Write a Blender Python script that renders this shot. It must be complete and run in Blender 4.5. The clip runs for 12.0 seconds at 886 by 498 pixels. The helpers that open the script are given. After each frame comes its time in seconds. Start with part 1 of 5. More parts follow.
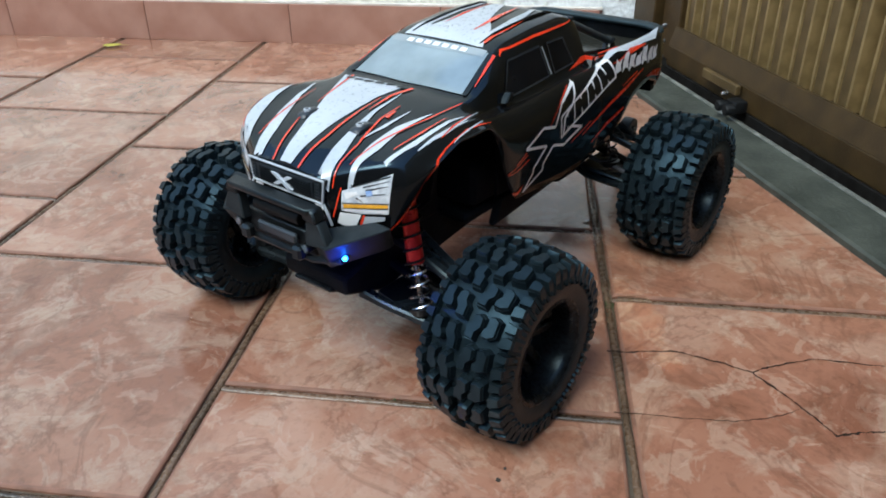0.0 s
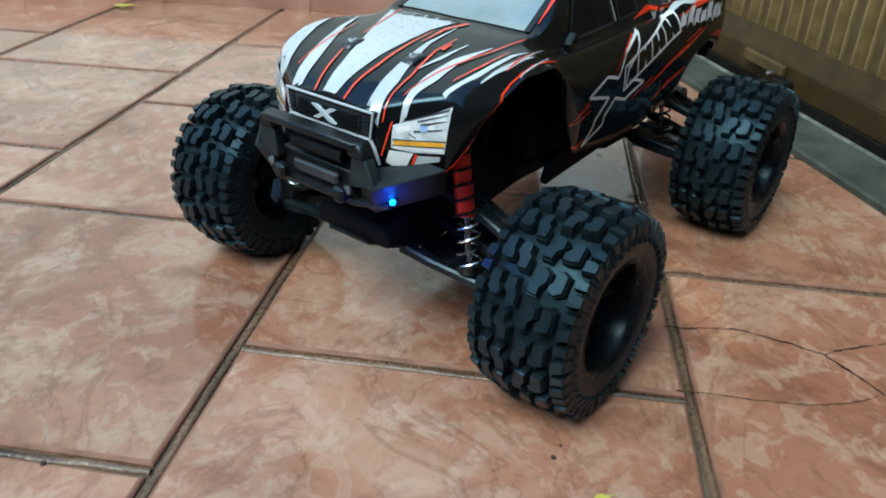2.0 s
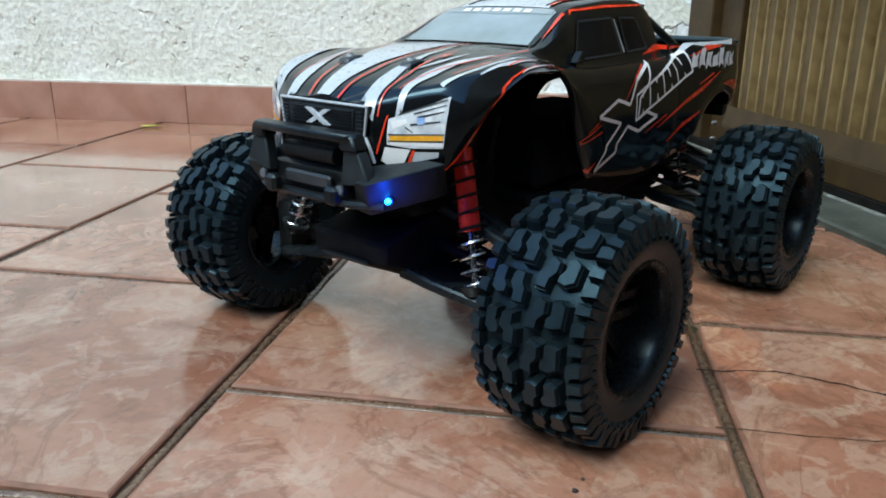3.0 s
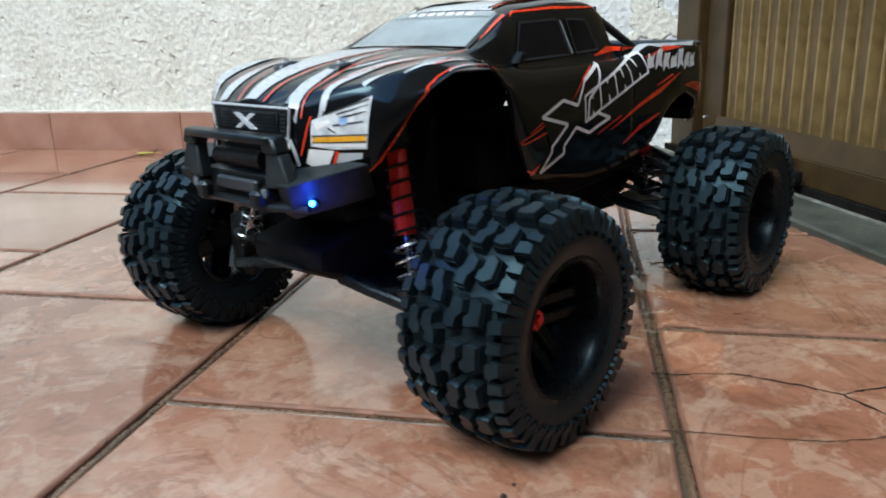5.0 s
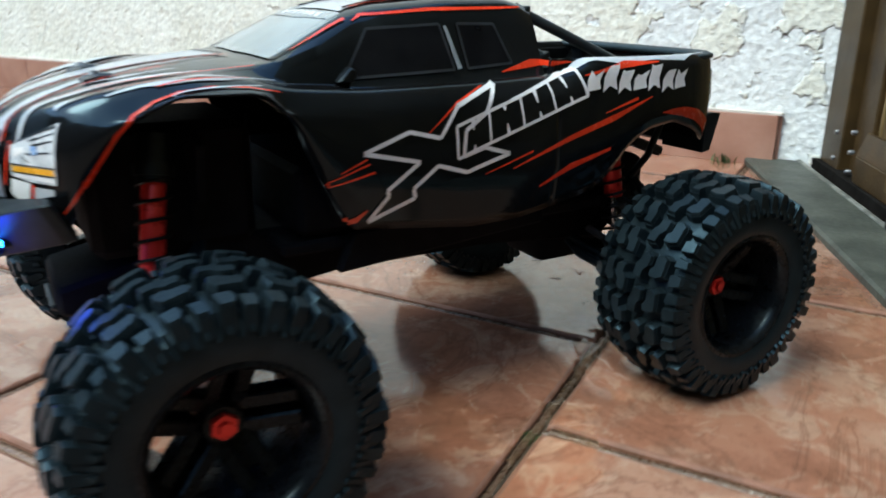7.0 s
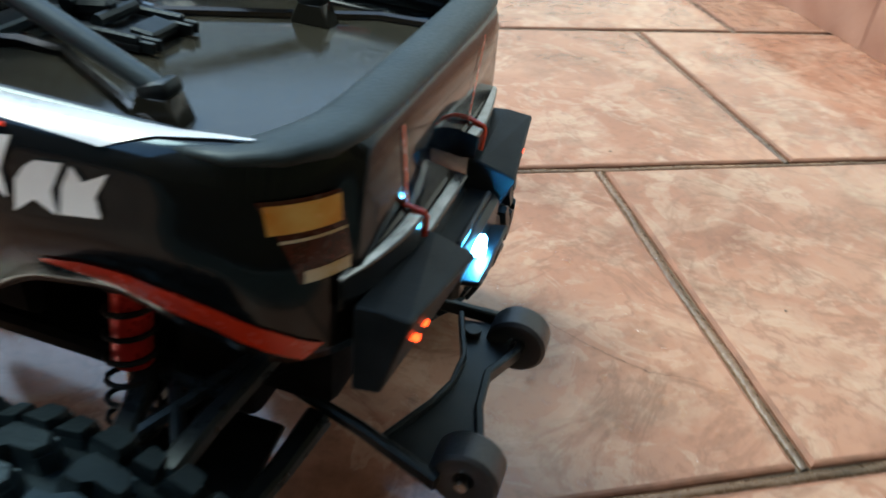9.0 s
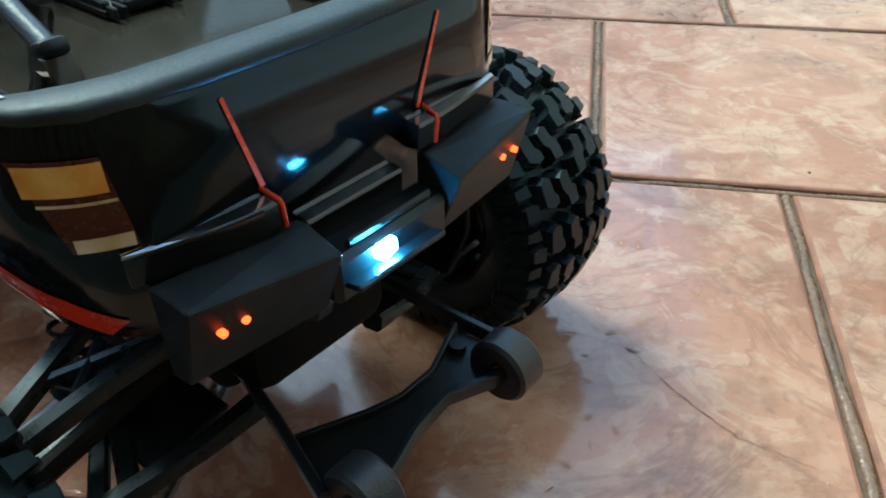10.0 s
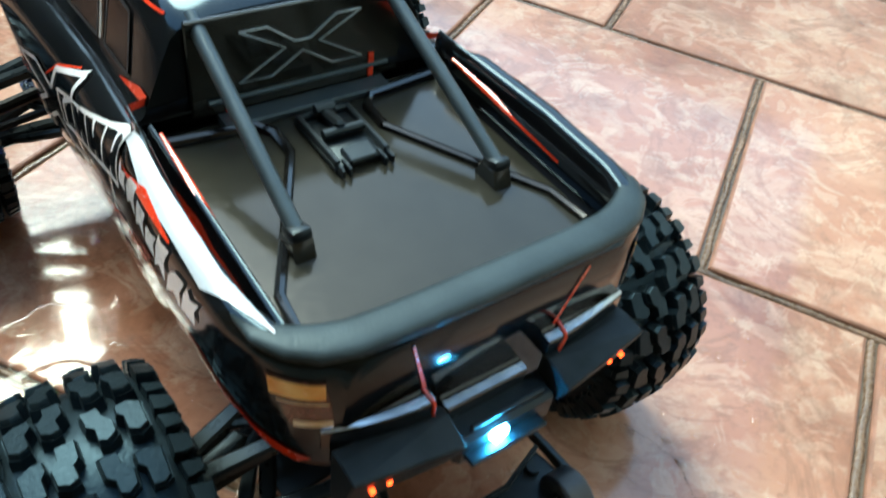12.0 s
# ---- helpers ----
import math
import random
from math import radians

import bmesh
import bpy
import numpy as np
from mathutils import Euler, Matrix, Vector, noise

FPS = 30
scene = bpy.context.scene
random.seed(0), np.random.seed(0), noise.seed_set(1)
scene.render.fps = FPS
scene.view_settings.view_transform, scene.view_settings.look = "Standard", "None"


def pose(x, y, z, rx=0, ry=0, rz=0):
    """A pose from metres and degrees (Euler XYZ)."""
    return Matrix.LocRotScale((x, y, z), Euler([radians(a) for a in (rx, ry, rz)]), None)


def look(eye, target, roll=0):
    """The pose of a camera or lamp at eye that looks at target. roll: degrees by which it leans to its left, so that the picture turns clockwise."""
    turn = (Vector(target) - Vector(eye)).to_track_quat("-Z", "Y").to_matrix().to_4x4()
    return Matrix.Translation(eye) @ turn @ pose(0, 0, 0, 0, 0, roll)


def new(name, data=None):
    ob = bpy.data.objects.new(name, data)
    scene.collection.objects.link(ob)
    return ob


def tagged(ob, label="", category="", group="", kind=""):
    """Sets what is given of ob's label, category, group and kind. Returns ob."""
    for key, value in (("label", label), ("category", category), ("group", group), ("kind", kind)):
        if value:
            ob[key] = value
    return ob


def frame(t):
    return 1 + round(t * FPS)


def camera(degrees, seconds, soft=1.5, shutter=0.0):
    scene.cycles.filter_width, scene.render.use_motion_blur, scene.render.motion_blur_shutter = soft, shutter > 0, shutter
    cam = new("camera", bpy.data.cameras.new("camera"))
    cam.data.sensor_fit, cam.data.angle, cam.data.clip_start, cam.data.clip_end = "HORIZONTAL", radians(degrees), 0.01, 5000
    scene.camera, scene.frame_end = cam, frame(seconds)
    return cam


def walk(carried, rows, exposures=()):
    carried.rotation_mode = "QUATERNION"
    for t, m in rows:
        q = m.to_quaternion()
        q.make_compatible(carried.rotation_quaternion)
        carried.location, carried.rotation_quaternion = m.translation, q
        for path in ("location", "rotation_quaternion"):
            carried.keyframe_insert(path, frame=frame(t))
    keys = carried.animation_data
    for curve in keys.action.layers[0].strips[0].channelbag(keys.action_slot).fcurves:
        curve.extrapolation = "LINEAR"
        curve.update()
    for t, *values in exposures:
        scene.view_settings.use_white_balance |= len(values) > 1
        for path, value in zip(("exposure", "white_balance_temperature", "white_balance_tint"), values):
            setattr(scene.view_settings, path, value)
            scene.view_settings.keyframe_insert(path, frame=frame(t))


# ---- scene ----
cam = camera(59.6, 12.0, soft=1.8, shutter=0.4)
PATH = [
    (0, (1.09, 0.172, 0.594), (-0.64, -0.07, -0.38), -0.5),
    (0.5, (1.092, 0.172, 0.585), (-0.623, -0.075, -0.414), 0.0),
    (1, (1.08, 0.153, 0.565), (-0.636, 0.005, -0.451), 2.6),
    (1.5, (1.081, 0.138, 0.561), (-0.596, -0.067, -0.51), 2.3),
    (2, (1.047, 0.109, 0.51), (-0.683, -0.122, -0.467), 2.0),
    (2.5, (1.033, 0.123, 0.429), (-0.799, -0.16, -0.323), 1.8),
    (3, (1.038, 0.133, 0.363), (-0.838, -0.197, -0.246), 0.4),
    (4.8, (1.024, 0.176, 0.359), (-0.857, -0.177, -0.223), -0.6),
    (5, (1.017, 0.208, 0.338), (-0.869, -0.178, -0.205), -1.4),
    (5.5, (0.981, 0.276, 0.3), (-0.892, -0.247, -0.167), -2.9),
    (6, (0.934, 0.342, 0.29), (-0.906, -0.275, -0.194), -3.5),
    (6.5, (0.872, 0.442, 0.356), (-0.865, -0.394, -0.175), -3.5),
    (6.7, (0.826, 0.462, 0.358), (-0.895, -0.392, -0.199), -2.2),
    (8.3, (0.138, 0.635, 0.481), (-0.805, -0.798, -0.547), 9.4),
    (8.5, (0.059, 0.62, 0.467), (-0.764, -0.871, -0.583), 9.2),
    (8.7, (-0.023, 0.591, 0.45), (-0.682, -0.952, -0.638), 7.8),
    (9, (-0.122, 0.559, 0.434), (-0.564, -1.027, -0.702), 6.2),
    (9.3, (-0.197, 0.526, 0.432), (-0.338, -1.076, -0.757), 5.7),
    (9.5, (-0.237, 0.517, 0.434), (-0.15, -1.066, -0.786), 4.2),
    (10, (-0.291, 0.526, 0.417), (-0.003, -1.072, -0.751), -0.8),
    (10.5, (-0.295, 0.526, 0.419), (0.077, -1.021, -0.793), -0.0),
    (11, (-0.301, 0.528, 0.42), (0.071, -1.038, -0.766), 0.2),
    (11.3, (-0.301, 0.529, 0.448), (0.171, -0.972, -0.787), -1.5),
    (11.6, (-0.293, 0.531, 0.528), (0.242, -0.837, -0.83), 2.7),
    (12, (-0.252, 0.515, 0.593), (0.204, -0.853, -0.794), 9.5),
]
walk(cam, [(t, look(eye, target, roll)) for t, eye, target, roll in PATH], exposures=[(0, 1.46, 6050, -3), (0.8, 1.46, 6050, -4), (1.5, 1.48, 5950, -9), (2, 1.48, 5900, -13), (2.5, 1.48, 5850, -11), (3, 1.46, 5950, -7), (5, 1.51, 6250, -3), (6.7, 1.6, 6150, -6), (8.3, 2.09, 6400, -9), (9.0, 1.88, 6600, -7), (9.5, 1.9, 6500, -10), (10.5, 2.11, 6350, -14), (11.1, 2.18, 6250, -15), (11.5, 2.22, 6050, -20), (12, 2.3, 6480, -14)])

# ---- world and light ----
sky = bpy.data.worlds.new("sky")
scene.world = sky
sky.use_nodes = True
_bg = sky.node_tree.nodes["Background"]
_st = sky.node_tree.nodes.new("ShaderNodeTexSky")
_st.sky_type = "NISHITA"
_st.sun_disc = False
_st.sun_elevation = radians(55)
_st.sun_rotation = radians(121)
_st.air_density, _st.dust_density, _st.ozone_density = 1.0, 1.0, 1.6
sky.node_tree.links.new(_st.outputs[0], _bg.inputs[0])
_bg.inputs[1].default_value = 0.15
sun = new("sun", bpy.data.lights.new("sun", "SUN"))
sun.data.energy, sun.data.angle, sun.data.color = 1.0, radians(28), (1.0, 0.96, 0.90)
sun.matrix_world = look((1.5, -0.9, 2.5), (0, 0, 0))

# ---- materials ----
def mat(name, base, rough=0.5, metal=0.0, var=0.15, scale=40.0, bump=0.0, bscale=200.0, base2=None, coat=0.0, spec=0.5):
    """A surface with a colour that varies at two scales, uneven gloss and fine relief."""
    m = bpy.data.materials.new(name)
    m.use_nodes = True
    n, l = m.node_tree.nodes, m.node_tree.links
    b = n["Principled BSDF"]
    b.inputs["Metallic"].default_value = metal
    b.inputs["Coat Weight"].default_value = coat
    b.inputs["Coat Roughness"].default_value = 0.06
    b.inputs["Specular IOR Level"].default_value = spec
    tc = n.new("ShaderNodeTexCoord")
    nz = n.new("ShaderNodeTexNoise")
    nz.inputs["Scale"].default_value, nz.inputs["Detail"].default_value = scale, 6
    l.new(tc.outputs["Object"], nz.inputs["Vector"])
    nf = n.new("ShaderNodeTexNoise")
    nf.inputs["Scale"].default_value, nf.inputs["Detail"].default_value = bscale, 3
    l.new(tc.outputs["Object"], nf.inputs["Vector"])
    mx = n.new("ShaderNodeMix")
    mx.data_type = "RGBA"
    c2 = base2 or tuple(min(1, c * (1 + var) + 0.004) for c in base)
    mx.inputs[6].default_value = (*[c * (1 - var) for c in base], 1) if not base2 else (*base, 1)
    mx.inputs[7].default_value = (*c2, 1)
    rp = n.new("ShaderNodeMapRange")
    rp.inputs[1].default_value, rp.inputs[2].default_value = 0.33, 0.67
    l.new(nz.outputs[0], rp.inputs[0])
    l.new(rp.outputs[0], mx.inputs[0])
    l.new(mx.outputs[2], b.inputs["Base Color"])
    rr = n.new("ShaderNodeMapRange")
    rr.inputs[3].default_value, rr.inputs[4].default_value = max(0.02, rough - 0.12), min(1, rough + 0.12)
    l.new(nf.outputs[0], rr.inputs[0])
    l.new(rr.outputs[0], b.inputs["Roughness"])
    if bump:
        bp = n.new("ShaderNodeBump")
        bp.inputs["Strength"].default_value, bp.inputs["Distance"].default_value = 1.0, bump
        l.new(nf.outputs[0], bp.inputs["Height"])
        l.new(bp.outputs[0], b.inputs["Normal"])
    return m


def glow(name, colour, strength):
    m = bpy.data.materials.new(name)
    m.use_nodes = True
    b = m.node_tree.nodes["Principled BSDF"]
    b.inputs["Base Color"].default_value = (*colour, 1)
    b.inputs["Emission Color"].default_value = (*colour, 1)
    b.inputs["Emission Strength"].default_value = strength
    return m


def tile_material():
    m = mat("terracotta", (0.30, 0.12, 0.075), 0.3)
    n, l = m.node_tree.nodes, m.node_tree.links
    b = n["Principled BSDF"]
    for k in list(n):
        if k != b and k.bl_idname != "ShaderNodeOutputMaterial":
            n.remove(k)
    geo = n.new("ShaderNodeNewGeometry")
    info = n.new("ShaderNodeObjectInfo")

    def noise_at(scale, detail, rough, dist=0.0, src=None):
        k = n.new("ShaderNodeTexNoise")
        k.inputs["Scale"].default_value, k.inputs["Detail"].default_value = scale, detail
        k.inputs["Roughness"].default_value, k.inputs["Distortion"].default_value = rough, dist
        l.new(src or geo.outputs["Position"], k.inputs["Vector"])
        return k

    def ramp(src, stops):
        r = n.new("ShaderNodeValToRGB")
        while len(r.color_ramp.elements) < len(stops):
            r.color_ramp.elements.new(0.5)
        for e, (p, c) in zip(r.color_ramp.elements, stops):
            e.position, e.color = p, (*c, 1)
        l.new(src, r.inputs[0])
        return r

    def blend(kind, fac, a, c):
        k = n.new("ShaderNodeMix")
        k.data_type, k.blend_type = "RGBA", kind
        if isinstance(fac, float):
            k.inputs[0].default_value = fac
        else:
            l.new(fac, k.inputs[0])
        l.new(a, k.inputs[6])
        if isinstance(c, tuple):
            k.inputs[7].default_value = (*c, 1)
        else:
            l.new(c, k.inputs[7])
        return k.outputs[2]

    big = noise_at(3.0, 4, 0.55, 0.6)
    mid = noise_at(8.0, 8, 0.62, 0.8)
    fine = noise_at(90.0, 5, 0.6)
    base = ramp(big.outputs[0], [(0.30, (0.240, 0.096, 0.056)), (0.52, (0.326, 0.154, 0.097)), (0.72, (0.412, 0.230, 0.155))])
    veil = ramp(mid.outputs[0], [(0.50, (0, 0, 0)), (0.60, (0.27, 0.27, 0.27)), (0.70, (0.10, 0.10, 0.10))])
    c = blend("MIX", veil.outputs[0], base.outputs[0], (0.54, 0.40, 0.30))
    curl = noise_at(17.0, 7, 0.64, 0.9)
    curls = ramp(curl.outputs[0], [(0.54, (0, 0, 0)), (0.60, (0.30, 0.30, 0.30)), (0.72, (0.16, 0.16, 0.16))])
    c = blend("MIX", curls.outputs[0], c, (0.52, 0.39, 0.29))
    isle = noise_at(11.0, 5, 0.56, 1.9)
    isles = ramp(isle.outputs[0], [(0.575, (0, 0, 0)), (0.60, (0.24, 0.24, 0.24)), (0.66, (0.20, 0.20, 0.20)), (0.70, (0.04, 0.04, 0.04))])
    c = blend("MIX", isles.outputs[0], c, (0.56, 0.40, 0.30))
    vein = noise_at(5.0, 6, 0.6, 1.5)
    veins = ramp(vein.outputs[0], [(0.475, (0, 0, 0)), (0.498, (0.42, 0.42, 0.42)), (0.502, (0.42, 0.42, 0.42)), (0.53, (0, 0, 0))])
    c = blend("MIX", veins.outputs[0], c, (0.17, 0.075, 0.045))
    stain = noise_at(6.5, 10, 0.68, 0.4)
    stains = ramp(stain.outputs[0], [(0.36, (0.62, 0.56, 0.52)), (0.50, (1, 1, 1))])
    c = blend("MULTIPLY", 0.8, c, stains.outputs[0])
    dirt = ramp(fine.outputs[0], [(0.30, (0.62, 0.62, 0.62)), (0.48, (1, 1, 1))])
    c = blend("MULTIPLY", 0.5, c, dirt.outputs[0])
    hue = n.new("ShaderNodeHueSaturation")
    v = n.new("ShaderNodeMapRange")
    v.inputs[3].default_value, v.inputs[4].default_value = 0.86, 1.14
    l.new(info.outputs["Random"], v.inputs[0])
    l.new(v.outputs[0], hue.inputs["Value"])
    l.new(c, hue.inputs["Color"])
    l.new(hue.outputs[0], b.inputs["Base Color"])
    wet = noise_at(2.2, 5, 0.6, 0.8)
    rg = n.new("ShaderNodeMapRange")
    rg.inputs[1].default_value, rg.inputs[2].default_value = 0.35, 0.65
    rg.inputs[3].default_value, rg.inputs[4].default_value = 0.035, 0.20
    l.new(wet.outputs[0], rg.inputs[0])
    l.new(rg.outputs[0], b.inputs["Roughness"])
    add = n.new("ShaderNodeMath")
    add.operation = "MULTIPLY_ADD"
    add.inputs[1].default_value = 0.12
    l.new(fine.outputs[0], add.inputs[0])
    l.new(mid.outputs[0], add.inputs[2])
    bp = n.new("ShaderNodeBump")
    bp.inputs["Strength"].default_value, bp.inputs["Distance"].default_value = 0.9, 0.0015
    l.new(add.outputs[0], bp.inputs["Height"])
    l.new(bp.outputs[0], b.inputs["Normal"])
    b.inputs["Specular IOR Level"].default_value = 0.4
    b.inputs["Coat Weight"].default_value, b.inputs["Coat Roughness"].default_value, b.inputs["Coat IOR"].default_value = 0.75, 0.075, 1.42
    return m


TILE = tile_material()
TILE_EDGE = mat("worn_tile_edge", (0.17, 0.085, 0.055), 0.55, scale=40, bump=0.0006, bscale=200, base2=(0.27, 0.13, 0.085), spec=0.3)
GROUT = mat("grout", (0.062, 0.046, 0.030), 0.36, var=0.4, scale=9, bump=0.002, bscale=140, base2=(0.135, 0.100, 0.068))
MORTAR = mat("joint_mortar", (0.042, 0.029, 0.018), 0.28, var=0.4, scale=7, bump=0.0015, bscale=170, base2=(0.20, 0.122, 0.076))
SKIRT = mat("skirting_tile", (0.30, 0.145, 0.10), 0.35, var=0.2, scale=9, bump=0.0008, bscale=90, base2=(0.40, 0.22, 0.16))
CAPPING = mat("mortar_line", (0.62, 0.56, 0.5), 0.8, var=0.15, scale=30, bump=0.001)
CONCRETE = mat("damp_concrete", (0.036, 0.040, 0.033), 0.5, scale=14, bump=0.0015, bscale=120, base2=(0.075, 0.08, 0.066), spec=0.25)
RENDER = mat("plain_render", (0.56, 0.58, 0.57), 0.85, scale=5, bump=0.002, bscale=90, base2=(0.66, 0.68, 0.67))
CRACK = mat("crack", (0.018, 0.011, 0.008), 0.85, var=0.3, spec=0.05)
BROWN = mat("brown_painted_steel", (0.031, 0.0185, 0.0068), 0.42, scale=18, bump=0.0004, bscale=260, base2=(0.054, 0.032, 0.0115), spec=0.22)
RIBTAN = mat("tan_rib_paint", (0.145, 0.097, 0.040), 0.45, scale=22, bump=0.0004, bscale=260, base2=(0.26, 0.18, 0.078), spec=0.3)
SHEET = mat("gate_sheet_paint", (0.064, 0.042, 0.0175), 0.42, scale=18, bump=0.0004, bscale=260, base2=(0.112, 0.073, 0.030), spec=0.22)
THRESH = mat("worn_threshold", (0.06, 0.062, 0.052), 0.5, scale=30, bump=0.001, base2=(0.20, 0.20, 0.175))
GAPSHADE = mat("gap_shade", (0.010, 0.009, 0.008), 0.9, spec=0.0)
IRON = mat("dull_black_iron", (0.005, 0.0054, 0.006), 0.5, bump=0.0006, spec=0.2)
RUBBER = mat("tyre_rubber", (0.0062, 0.0098, 0.0122), 0.36, var=0.3, scale=60, bump=0.0003, bscale=420, base2=(0.0120, 0.0185, 0.0225), spec=0.27)
RUBBER.node_tree.nodes["Principled BSDF"].inputs["Specular Tint"].default_value = (0.44, 0.76, 1.0, 1)
PLASTIC = mat("black_nylon", (0.0048, 0.0056, 0.0065), 0.36, var=0.3, scale=50, bump=0.0001, bscale=900, spec=0.40)
RIMBLK = mat("rim_black", (0.0035, 0.0045, 0.006), 0.28, var=0.2, spec=0.22)
PAINT = mat("gloss_black_paint", (0.0035, 0.0036, 0.0042), 0.11, var=0.2, scale=8, coat=0.10, spec=0.38)
WINGBLK = mat("bumper_nylon", (0.016, 0.020, 0.023), 0.45, var=0.25, scale=40, bump=0.0001, bscale=800, spec=0.16)
ARMPL = mat("wet_arm_nylon", (0.0090, 0.0125, 0.0150), 0.30, var=0.3, scale=50, bscale=120, spec=0.36)
CABBACK = mat("cab_back_panel", (0.010, 0.0115, 0.010), 0.16, var=0.25, scale=14, coat=0.5, spec=0.5)
TRIM = mat("wet_ledge_trim", (0.34, 0.36, 0.38), 0.20, metal=1.0, var=0.3, scale=60)
RAIL = mat("satin_bed_rail", (0.016, 0.023, 0.026), 0.50, var=0.25, scale=30, bump=0.0002, bscale=500, spec=0.40)
BARPL = mat("satin_roll_bar", (0.030, 0.040, 0.046), 0.34, var=0.2, scale=40, bump=0.0002, bscale=700, spec=0.5)
PAINT.node_tree.nodes["Principled BSDF"].inputs["Specular Tint"].default_value = (0.42, 0.72, 0.95, 1)
for _m in (PLASTIC, WINGBLK, ARMPL, RIMBLK, RAIL, BARPL):
    _m.node_tree.nodes["Principled BSDF"].inputs["Specular Tint"].default_value = (0.70, 0.90, 1.0, 1)
INNER = mat("shell_inside", (0.006, 0.0065, 0.0085), 0.75, spec=0.08)
SILVER = mat("silver_decal", (0.42, 0.45, 0.49), 0.3, scale=7, coat=0.7, base2=(0.60, 0.63, 0.67))
WHITE = mat("white_decal", (0.85, 0.85, 0.86), 0.3, var=0.05, coat=0.5)
ORANGE = mat("red_orange_decal", (0.74, 0.042, 0.011), 0.25, var=0.12, coat=0.6)
AMBER = mat("amber_decal", (0.85, 0.42, 0.03), 0.25, var=0.12, coat=0.6)
TAILRED = mat("tail_lamp_decal", (0.06, 0.008, 0.004), 0.25, var=0.3, coat=0.6)
TAILAMB = mat("tail_amber_decal", (0.72, 0.24, 0.012), 0.25, scale=38, coat=0.6, base2=(0.92, 0.66, 0.22))
CREAM = mat("cream_decal", (0.50, 0.33, 0.10), 0.3, scale=70, coat=0.5, base2=(0.78, 0.74, 0.62))
GLOSSY = mat("high_gloss_black", (0.004, 0.004, 0.004), 0.13, var=0.2, coat=0.25, spec=0.4)
GLASSY = mat("smoked_window", (0.004, 0.0046, 0.006), 0.08, var=0.1, spec=0.14)
# pale blue-grey patches put the sky's reflection into the windscreen colour
SHIELD = mat("windscreen", (0.10, 0.13, 0.145), 0.06, var=0.15, scale=6, coat=1.0, base2=(0.32, 0.39, 0.43))
STRIP = mat("pale_sun_strip", (0.30, 0.34, 0.36), 0.15, var=0.15, scale=12, coat=1.0)
REDALU = mat("red_anodised", (0.80, 0.035, 0.03), 0.3, metal=0.3, var=0.1)
SPRING = mat("spring_steel", (0.22, 0.22, 0.23), 0.35, metal=0.8, var=0.2)
STEEL = mat("bright_steel", (0.55, 0.56, 0.58), 0.25, metal=1.0, var=0.1)
OLIVE = mat("bed_liner", (0.022, 0.0210, 0.0155), 0.13, var=0.15, scale=12, spec=0.30)
GREYPL = mat("satin_grey_plastic", (0.022, 0.027, 0.033), 0.36, var=0.2, scale=40, bump=0.0003, bscale=700)
LEAFY = mat("yellow_leaf", (0.42, 0.36, 0.05), 0.6, base2=(0.5, 0.46, 0.1))
MOSS = mat("moss", (0.05, 0.09, 0.03), 0.9, bump=0.002)
CRUMB = mat("dark_dirt", (0.03, 0.022, 0.016), 0.8, var=0.4, bump=0.001)
WATER = bpy.data.materials.new("water")
WATER.use_nodes = True
_w = WATER.node_tree.nodes["Principled BSDF"]
_w.inputs["Transmission Weight"].default_value, _w.inputs["IOR"].default_value, _w.inputs["Roughness"].default_value = 1.0, 1.33, 0.02
_w.inputs["Base Color"].default_value = (0.97, 0.97, 0.97, 1)
LED_BLUE = glow("blue_led", (0.03, 0.22, 1.0), 14.0)
LED_WHITE = glow("white_led", (0.09, 0.46, 1.0), 130.0)
LAMPGREY = mat("headlight_grey", (0.50, 0.54, 0.59), 0.2, scale=110, coat=0.8, base2=(0.84, 0.88, 0.92))
LENSBLUE = mat("blue_lens", (0.10, 0.26, 0.70), 0.1, scale=200, coat=1.0, base2=(0.55, 0.72, 0.95))
LENS = mat("clear_lamp_lens", (0.09, 0.11, 0.13), 0.08, var=0.2, coat=1.0)
LENSRED = glow("red_led", (1.0, 0.050, 0.012), 2.0)


